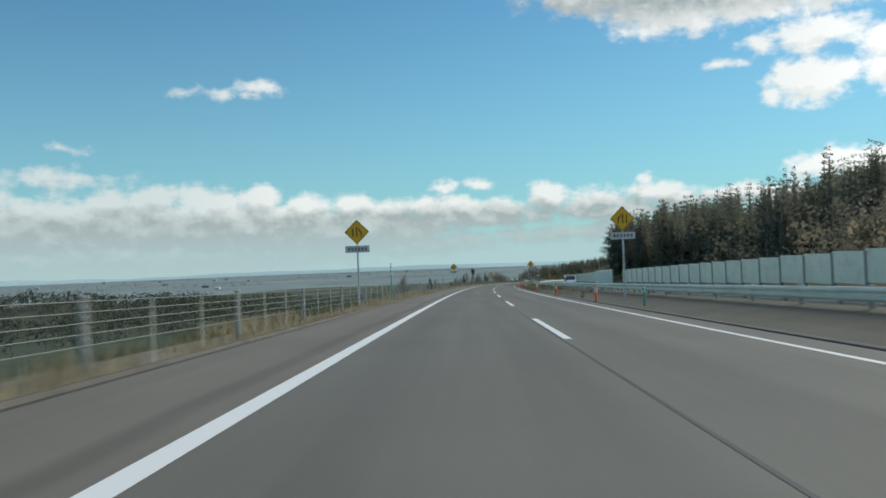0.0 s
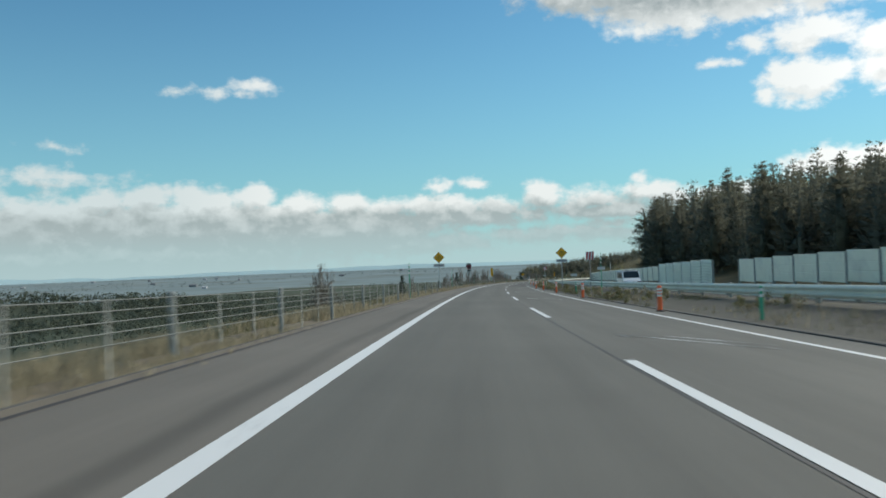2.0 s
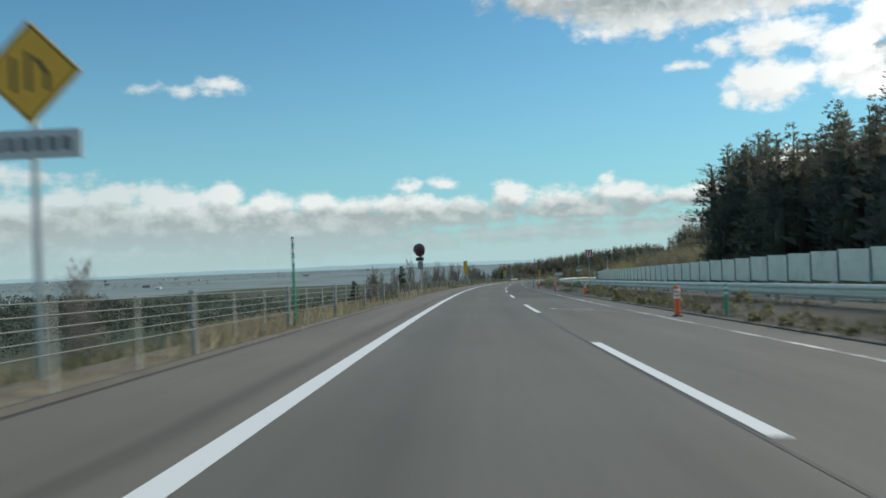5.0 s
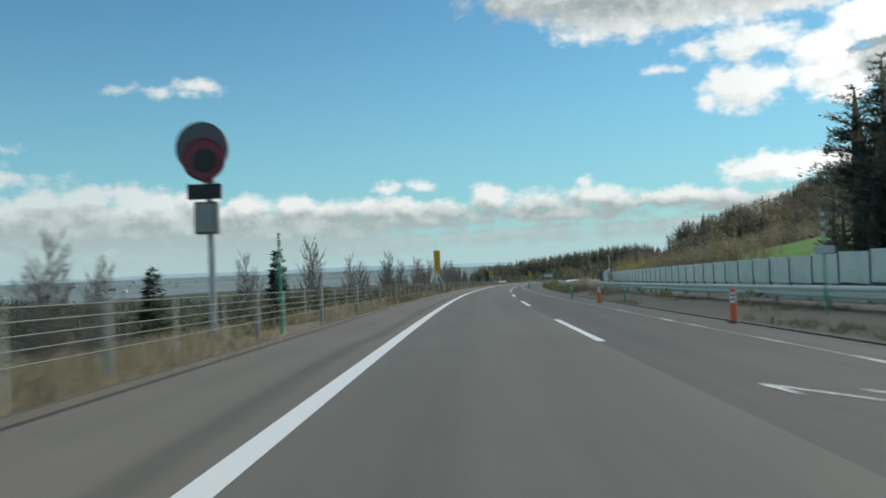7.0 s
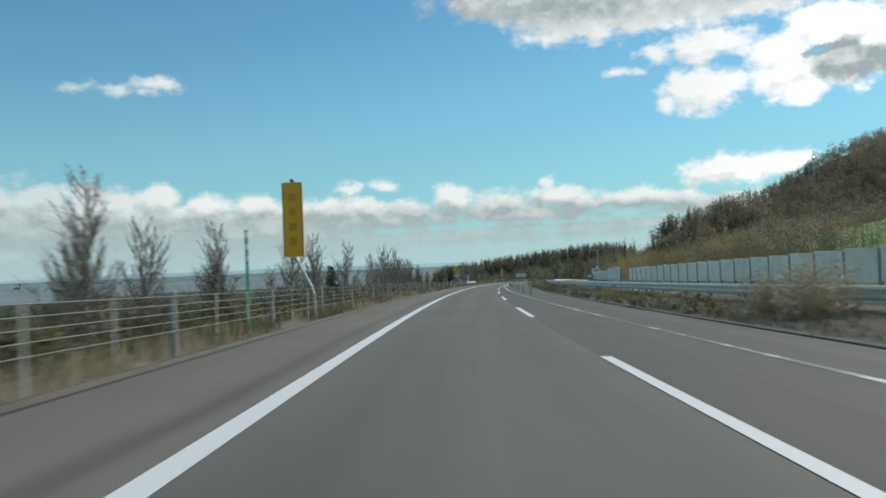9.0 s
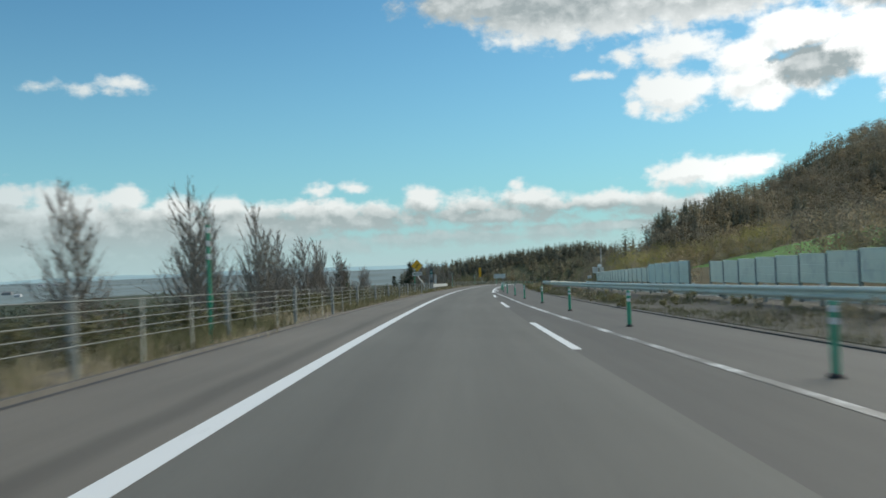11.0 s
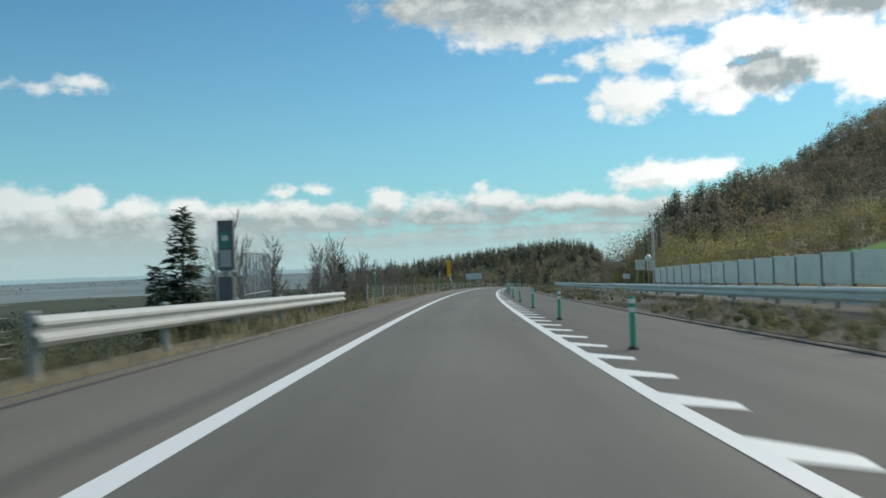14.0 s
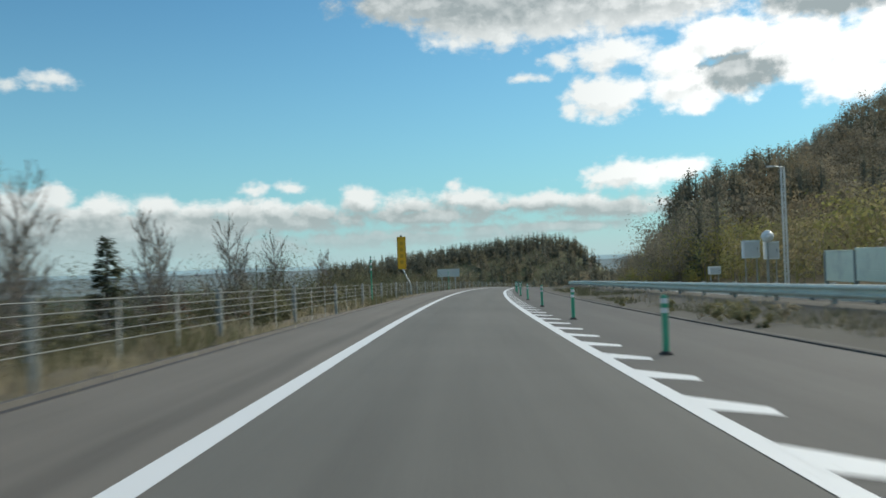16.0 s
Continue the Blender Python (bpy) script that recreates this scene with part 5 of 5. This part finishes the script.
def far_trees(name, places, mat, label, kind_of, clumps=0, grain=1.0, solid=True, leaf=None, core=0.0):
    """Many small trees of one sort in one mesh: a stem and a ragged crown of clumps."""
    r = np.random.default_rng(len(places))
    n, m = len(places), clumps or (30 if kind_of == "cone" else 52)
    foot = np.array([tuple(p) for p, h in places])
    tall = np.array([h for p, h in places])[:, None]
    if kind_of == "cone":
        up = r.uniform(0.06, 1.0, (n, m)) ** 0.8
        a = r.uniform(0, 6.283, (n, m))
        # boughs stand in tiers
        up = up * 0.6 + 0.4 * (np.floor(up * 15) + r.uniform(0, 0.5, (n, m))) / 15.2
        rad = r.uniform(0.15, 0.26, (n, 1)) * tall * (1.02 - up) ** r.uniform(0.55, 0.95, (n, 1)) * r.uniform(0.15, 1.12, (n, m)) * (1 + 0.25 * np.sin(a * 2 + r.uniform(0, 6, (n, 1)) + up * 9))
        c = np.stack([rad * np.cos(a), rad * np.sin(a), tall * up], -1)
        size = tall * 0.105 * (1.18 - up) * grain
        d = np.stack([np.cos(a), np.sin(a), r.uniform(-0.25, 0.55, (n, m)) + 0.6 * up], -1)
    else:
        low, wide_ = (0.10, 0.26) if kind_of == "mound" else (0.38, 0.19)
        lump = np.stack([r.normal(size=(n, 5)) * wide_ * tall, r.normal(size=(n, 5)) * wide_ * tall, r.uniform(low, 0.80, (n, 5)) * tall], -1)
        d = r.normal(size=(n, m, 3))
        d /= np.linalg.norm(d, axis=-1, keepdims=True)
        c = np.take_along_axis(lump, np.repeat((np.arange(m) % 5)[None, :, None], n, 0).repeat(3, -1), 1) + d * (tall * r.uniform(0.06, 0.27, (n, m)))[..., None]
        size = tall * r.uniform(0.05, 0.10, (n, m)) * grain
        if leaf:
            size = r.uniform(leaf[0], leaf[1], (n, m)) + 0 * tall
    c = c + foot[:, None, :]
    d = d / np.linalg.norm(d, axis=-1, keepdims=True)
    b = np.cross(d, r.normal(size=(n, m, 3)))
    b /= np.linalg.norm(b, axis=-1, keepdims=True) + 1e-9
    e = np.cross(d, b)
    k = size[..., None]
    v = np.stack([c - b * k, c - e * k * 0.8 + d * k * 0.4, c + b * k * 1.05, c + e * k * 0.9 + d * k * 0.3], 2)
    mid = (c - foot[:, None, :]) / tall[..., None] - (0, 0, 0.45)
    turned = d * 0.22 + mid * 1.6 + (0, 0, 0.2)
    if kind_of == "cone":
        # sprays that point outwards
        v = np.stack([c - d * k * 0.9, c + b * k * 0.55, c + d * k * 1.7, c - b * k * 0.55 + d * k * 0.2], 2)
        turned = d * (0.8, 0.8, 0.3) + (0, 0, 0.45)
    # the leaves of a crown face outwards
    turned /= np.linalg.norm(turned, axis=-1, keepdims=True)
    inward = (np.cross(v[:, :, 1] - v[:, :, 0], v[:, :, 2] - v[:, :, 0]) * turned).sum(-1) < 0
    v = np.where(inward[:, :, None, None], v[:, :, [0, 3, 2, 1]], v).reshape(-1, 3)
    turned = np.repeat(turned.reshape(-1, 3), 4, 0)
    own = np.repeat(np.clip(np.array([0.5 + 0.9 * noise.noise(p * 0.03) for p, h in places])[:, None] + r.normal(size=(n, 1)) * 0.13 + r.normal(size=(n, m)) * 0.04, 0, 1).reshape(-1), 4)
    q = 4 * np.arange(n * m)[:, None]
    f = np.concatenate([q + [0, 1, 2], q + [0, 2, 3]])
    if kind_of != "cone" and solid:
        # rounded tufts, each a small uneven lump
        u_ = r.uniform(0.65, 1.35, (n, m, 6, 1)) * k[:, :, None, :]
        v = (c[:, :, None, :] + u_ * np.stack([b, e, d, -b, -e, -d], 2)).reshape(-1, 3)
        q = 6 * np.arange(n * m)[:, None]
        f = np.concatenate([q + t for t in ([0, 1, 2], [1, 3, 2], [3, 4, 2], [4, 0, 2], [1, 0, 5], [3, 1, 5], [4, 3, 5], [0, 4, 5])])
    w0 = 0.018 * tall[:, 0]
    stem = np.stack([foot + np.stack([-w0, 0 * w0, -1 + 0 * w0], -1), foot + np.stack([w0, 0 * w0, -1 + 0 * w0], -1), foot + np.stack([0 * w0, 0 * w0, 0.85 * tall[:, 0]], -1)], 1).reshape(-1, 3)
    f = np.concatenate([f, len(v) + 3 * np.arange(n)[:, None] + [0, 1, 2]])
    v = np.concatenate([v, stem])
    turned = np.concatenate([turned, np.tile((0.0, -0.8, 0.6), (3 * n, 1))])
    own = np.concatenate([own, np.full(3 * n, 0.2)])
    if core:
        # the dense inside of the crown, an uneven spire
        a = np.arange(7) * 2 * math.pi / 7 + r.uniform(0, 1, (n, 1))
        ring = np.stack([np.cos(a), np.sin(a), 0 * a + 0.3], -1)
        low_ = foot[:, None, :] + ring * (tall * r.uniform(0.7, 1.2, (n, 7)) * core)[..., None] * (1, 1, 0) + (tall * 0.07 * np.ones((n, 7)))[..., None] * (0, 0, 1)
        tip = foot + np.stack([r.normal(size=n) * 0.01 * tall[:, 0], r.normal(size=n) * 0.01 * tall[:, 0], 0.93 * tall[:, 0]], -1)
        o_ = len(v) + 8 * np.arange(n)[:, None]
        f = np.concatenate([f] + [o_ + [j, (j + 1) % 7, 7] for j in range(7)])
        v = np.concatenate([v, np.concatenate([low_, tip[:, None, :]], 1).reshape(-1, 3)])
        turned = np.concatenate([turned, np.concatenate([ring, np.tile((0.0, -0.3, 0.9), (n, 1, 1))], 1).reshape(-1, 3)])
        own = np.concatenate([own, np.full(8 * n, 0.4)])
    facing = kind_of == "cone" or not solid
    me = bpy.data.meshes.new(name)
    me.vertices.add(len(v))
    me.vertices.foreach_set("co", v.ravel())
    me.loops.add(3 * len(f))
    me.loops.foreach_set("vertex_index", f.ravel().astype(np.int32))
    me.polygons.add(len(f))
    me.polygons.foreach_set("loop_start", (3 * np.arange(len(f))).astype(np.int32))
    me.polygons.foreach_set("use_smooth", np.ones(len(f), bool))
    me.update(calc_edges=True)
    if facing:
        me.normals_split_custom_set_from_vertices(turned.tolist())
        me.attributes.new("tone", 'FLOAT', 'POINT').data.foreach_set("value", own)
    me.materials.append(mat)
    return tagged(new(name, me), label, "woods", kind="stuff")


def spread(n, s0, s1, o0, o1, h0, h1, seed, keep=None):
    r = np.random.default_rng(seed)
    out = []
    while len(out) < n:
        s, o = r.uniform(s0, s1), r.uniform(o0, o1)
        if keep and not keep(s, o):
            continue
        out.append((land_at(s, o), r.uniform(h0, h1)))
    return out


def spread_xy(n, x0, x1, y0, y1, h0, h1, seed, keep=None):
    r = np.random.default_rng(seed)
    out = []
    while len(out) < n:
        x, y = r.uniform(x0, x1), r.uniform(y0, y1)
        al = (x - LINE_X) * np.sin(LINE_TH) + (y - LINE_Y) * np.cos(LINE_TH)
        i = int(np.argmin(np.abs(al)))
        i = len(LINE_S) - 1 if al[-1] > 0 else i
        s, o = LINE_S[i] + al[i], (x - LINE_X[i]) * math.cos(LINE_TH[i]) - (y - LINE_Y[i]) * math.sin(LINE_TH[i])
        z = land(s, o, x, y)
        if keep and not keep(x, y, z, s, o):
            continue
        out.append((Vector((x, y, z - 0.5)), r.uniform(h0, h1)))
    return out


far_trees("dark_wood", spread(140, 110, 240, 35.5, 44, 8, 12, 17) + spread(200, 110, 215, 40, 95, 10, 13.5, 1), M_PINE, "dense dark conifer wood on the slope", "cone", 170, 0.42, core=0.045)
far_trees("tall_wood", spread(100, 205, 262, 35.5, 60, 13, 17.5, 15), M_PINE, "dense tall conifer wood on the slope", "cone", 320, 0.38, core=0.045)
far_trees("edge_conifers", spread(70, 250, 279, 34, 62, 6.0, 10.5, 41), M_PINE, "dark conifers at the end of the wood", "cone", 150, 0.42, core=0.045)
far_trees("edge_brown_wood", spread(50, 255, 284, 35, 75, 4.0, 7.0, 42), M_LEAF, "dark olive brown trees at the end of the wood", "mound", 260, solid=False, leaf=(0.08, 0.16))
far_trees("brown_wood", spread(430, 20, 122, 32, 120, 5, 8, 2), M_BROWNLEAF, "brown autumn wood on the slope", "mound", 120, solid=False, leaf=(0.12, 0.25))
far_trees("hill_wood", spread_xy(2400, 110, 560, 520, 1000, 8, 12.5, 3, lambda x, y, z, s, o: o > 30 and -14 < spur(x, y)[1] < 190 and (z > -8 or s > 640)), M_BROWNLEAF, "brown autumn wood covering the hill", "mound", 100, solid=False, leaf=(0.26, 0.46))
places = ([], [], [])
r_ = np.random.default_rng(61)
for i in range(200):
    s, o = r_.uniform(535, 665), r_.uniform(22.0, 34.0)
    tip = float(np.interp(o, [22, 24, 28, 34], [6.5, 10.5, 15.5, 20.5])) * r_.uniform(0.6, 1.0)
    places[2 if i % 7 == 0 else i % 2].append((land_at(s, o), max(2.5, top_at(s, o, tip * (0.7 if i % 2 and i % 7 else 0.95)))))
far_trees("spur_foot_wood", places[0], M_BROWNLEAF, "brown autumn trees at the foot of the spur", "mound", 480, solid=False, leaf=(0.08, 0.17))
far_trees("spur_foot_willows", places[1], M_YELLOWLEAF, "yellow green willows at the foot of the spur", "mound", 480, solid=False, leaf=(0.08, 0.17))
far_trees("spur_foot_conifers", places[2], M_PINE, "dark conifers at the foot of the spur", "cone", 240, 0.32, core=0.05)
far_trees("spur_conifers", spread_xy(90, 128, 215, 600, 700, 9, 13, 14, lambda x, y, z, s, o: abs(spur(x, y)[1]) < 24 and o > 28), M_PINE, "dark conifers on the foot of the spur", "cone", 110, 0.55, core=0.05)
far_trees("hill_conifers", spread_xy(340, 130, 520, 540, 980, 9, 13, 4, lambda x, y, z, s, o: o > 34 and -14 < spur(x, y)[1] < 150 and noise.noise(Vector((x * 0.012, y * 0.012, 2.0))) > 0.12), M_PINE, "dark conifers among the brown wood", "cone", 80, 0.65, core=0.05)
far_trees("yellow_scrub", spread(330, 470, 650, 27, 66, 4.5, 8.0, 5, lambda s, o: (s > 488 or o < 36) and noise.noise(Vector((s * 0.03, o * 0.05, 1.0))) > -0.12), M_YELLOWLEAF, "yellow green willow scrub on the slope", "mound", 330, solid=False, leaf=(0.08, 0.17))
far_trees("brown_scrub", spread(190, 395, 700, 25, 60, 3.0, 6.0, 6, lambda s, o: s > 465 or o < 30), M_BROWNLEAF, "brown scrub behind the fence", "mound", 200, solid=False, leaf=(0.07, 0.15))
far_trees("field_hedge", spread(80, 338, 382, 33.5, 46, 3.5, 6.5, 16), M_BROWNLEAF, "brown autumn scrub beside the green field", "mound", 240, solid=False, leaf=(0.07, 0.15))
far_trees("ridge_wood", spread_xy(640, 70, 250, 945, 1040, 9, 13, 7), M_PINE, "dark conifer wood on the ridge ahead", "cone", core=0.06)
far_trees("ridge_brown", spread_xy(800, 70, 246, 740, 965, 5, 9, 8), M_BROWNLEAF, "brown scrub below the ridge", "mound", 34, 0.7, solid=False)
far_trees("ridge_front_wood", spread_xy(560, 70, 246, 760, 960, 8, 12, 28), M_PINE, "dark conifers among the scrub below the ridge", "cone", 34, core=0.06)
far_trees("roadside_scrub", spread(90, 455, 530, -13, -5.5, 2.0, 4.2, 9), M_LEAF, "brown green scrub beside the road", "mound", 760, solid=False, leaf=(0.018, 0.04))
far_trees("roadside_scrub", spread(260, 470, 700, -26, -6.5, 1.8, 4.2, 19), M_LEAF, "brown green scrub beside the road further on", "mound", 330, solid=False, leaf=(0.03, 0.065))
far_trees("valley_scrub", spread(560, 225, 560, -60, -13, 2.0, 4.5, 10), M_LEAF, "scrub on the bank below the road", "mound", 80, 0.45, solid=False)
far_trees("valley_wood", spread(1500, 60, 1300, -600, -150, 8, 13, 11, lambda s, o: noise.noise(Vector((s * 0.004, o * 0.006, 5.0))) > 0.02), M_FARWOOD, "dark woods in the valley", "mound", 40, 0.7, solid=False)
far_trees("knoll_wood", spread_xy(900, -560, -140, 480, 780, 7, 10, 31, lambda x, y, z, s, o: ((x + 330.0) / 115.0) ** 2 + ((y - 625.0) / 90.0) ** 2 < 1.6 or ((x + 220.0) / 70.0) ** 2 + ((y - 672.0) / 65.0) ** 2 < 1.4), M_FARWOOD, "dark green wood on a low hill across the valley", "mound", 36, 0.9, solid=False)
far_trees("plain_woods", spread(2200, -1500, 4000, -3600, -1200, 5, 9, 12, lambda s, o: noise.noise(Vector((s * 0.006, o * 0.0007, 9.0))) > 0.12), M_FARTREES, "far woods on the plain in haze-tinted colour", "mound", 5, 1.5)

r_ = np.random.default_rng(33)
for name, mat, n, lo, hi, tone in (("bank_scrub", M_LEAF, 260, 0.0, 1.1, "green brown"), ("bank_scrub", M_RUSTLEAF, 70, -0.2, 0.8, "rust brown")):
    places = []
    for i in range(n):
        s, o = r_.uniform(222, 480), -r_.uniform(6.2, 14.0)
        ease = -1.0 if s < 236 else 0.0
        if 364 < s < 403:
            ease = -1.1
        if 372 < s < 404 and o > -9:
            continue
        places.append((land_at(s, o), max(0.8, top_at(s, o, r_.uniform(lo, hi) + ease))))
    far_trees(name, places, mat, "dense %s scrub on the bank below the guard cable" % tone, "mound", 360, solid=False, leaf=(0.024, 0.055))

places = []
for i in range(330):
    s, o = r_.uniform(214, 480), -r_.uniform(3.3, 6.4)
    if not (378 < s < 404 and o > -4.6):
        places.append((land_at(s, o), r_.uniform(0.5, 0.9) + 0.22 * (-3.3 - o)))
far_trees("fence_scrub", places, M_LEAF, "low green brown scrub behind the guard cable", "mound", 150, solid=False, leaf=(0.025, 0.06))

places = []
while len(places) < 300:
    s = r_.uniform(60, 470)
    o = kerb_off(s) + 0.15 + 2.3 * r_.uniform() ** 1.6
    if noise.noise(Vector((s * 0.07, o * 0.3, 6.0))) > 0.02:
        places.append((land_at(s, o), r_.uniform(0.22, 0.62)))
far_trees("median_scrub", places[:215], M_TUFT, "yellow green tufts on the median", "mound", 260, solid=False, leaf=(0.012, 0.034))
far_trees("median_scrub", places[215:], M_STRAW, "low straw coloured tufts on the median", "mound", 220, solid=False, leaf=(0.012, 0.03))

places = []
for i in range(60):
    s, o = r_.uniform(433, 478), -r_.uniform(6.0, 10.5)
    places.append((land_at(s, o), top_at(s, o, r_.uniform(0.9, 1.9))))
far_trees("tall_scrub", places, M_LEAF, "tall olive brown scrub on the bank below the guard cable", "mound", 900, solid=False, leaf=(0.013, 0.03))

# far houses and sheds on the plain
hv, hf = [], []
r_ = np.random.default_rng(21)
for i in range(44):
    s, o = r_.uniform(500, 3800), -r_.uniform(700, 3000)
    if noise.noise(Vector((s * 0.002, o * 0.002, 3.0))) < 0.05:
        continue
    p = land_at(s, o)
    a, b, h = r_.uniform(4, 10), r_.uniform(4, 8), r_.uniform(3, 6)
    n = len(hv)
    hv += [(p.x + x, p.y + y, p.z + z) for x, y, z in ((-a, -b, -2), (a, -b, -2), (a, b, -2), (-a, b, -2), (-a, -b, h), (a, -b, h), (a, b, h), (-a, b, h), (-a, 0, h + 2.5), (a, 0, h + 2.5))]
    hf += [tuple(n + k for k in q) for q in ((0, 1, 5, 4), (1, 2, 6, 9, 5), (2, 3, 7, 6), (3, 0, 4, 8, 7), (4, 5, 9, 8), (6, 7, 8, 9))]
tagged(poly("far_houses", hv, hf, M_ROOF), "pale far houses and sheds on the plain", "houses", kind="stuff")

# far range on the horizon, its blue haze painted on and glowing
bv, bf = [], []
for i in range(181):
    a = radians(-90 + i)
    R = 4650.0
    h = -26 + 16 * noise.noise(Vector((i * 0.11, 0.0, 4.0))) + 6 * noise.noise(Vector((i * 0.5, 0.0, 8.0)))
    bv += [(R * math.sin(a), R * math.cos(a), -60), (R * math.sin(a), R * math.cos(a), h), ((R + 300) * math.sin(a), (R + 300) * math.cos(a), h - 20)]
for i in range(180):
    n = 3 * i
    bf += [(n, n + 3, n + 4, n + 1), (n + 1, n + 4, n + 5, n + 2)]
tagged(poly("backdrop", bv, bf, M_HAZE), "far hills on the horizon, blue haze painted and glowing", "hills", kind="structure")
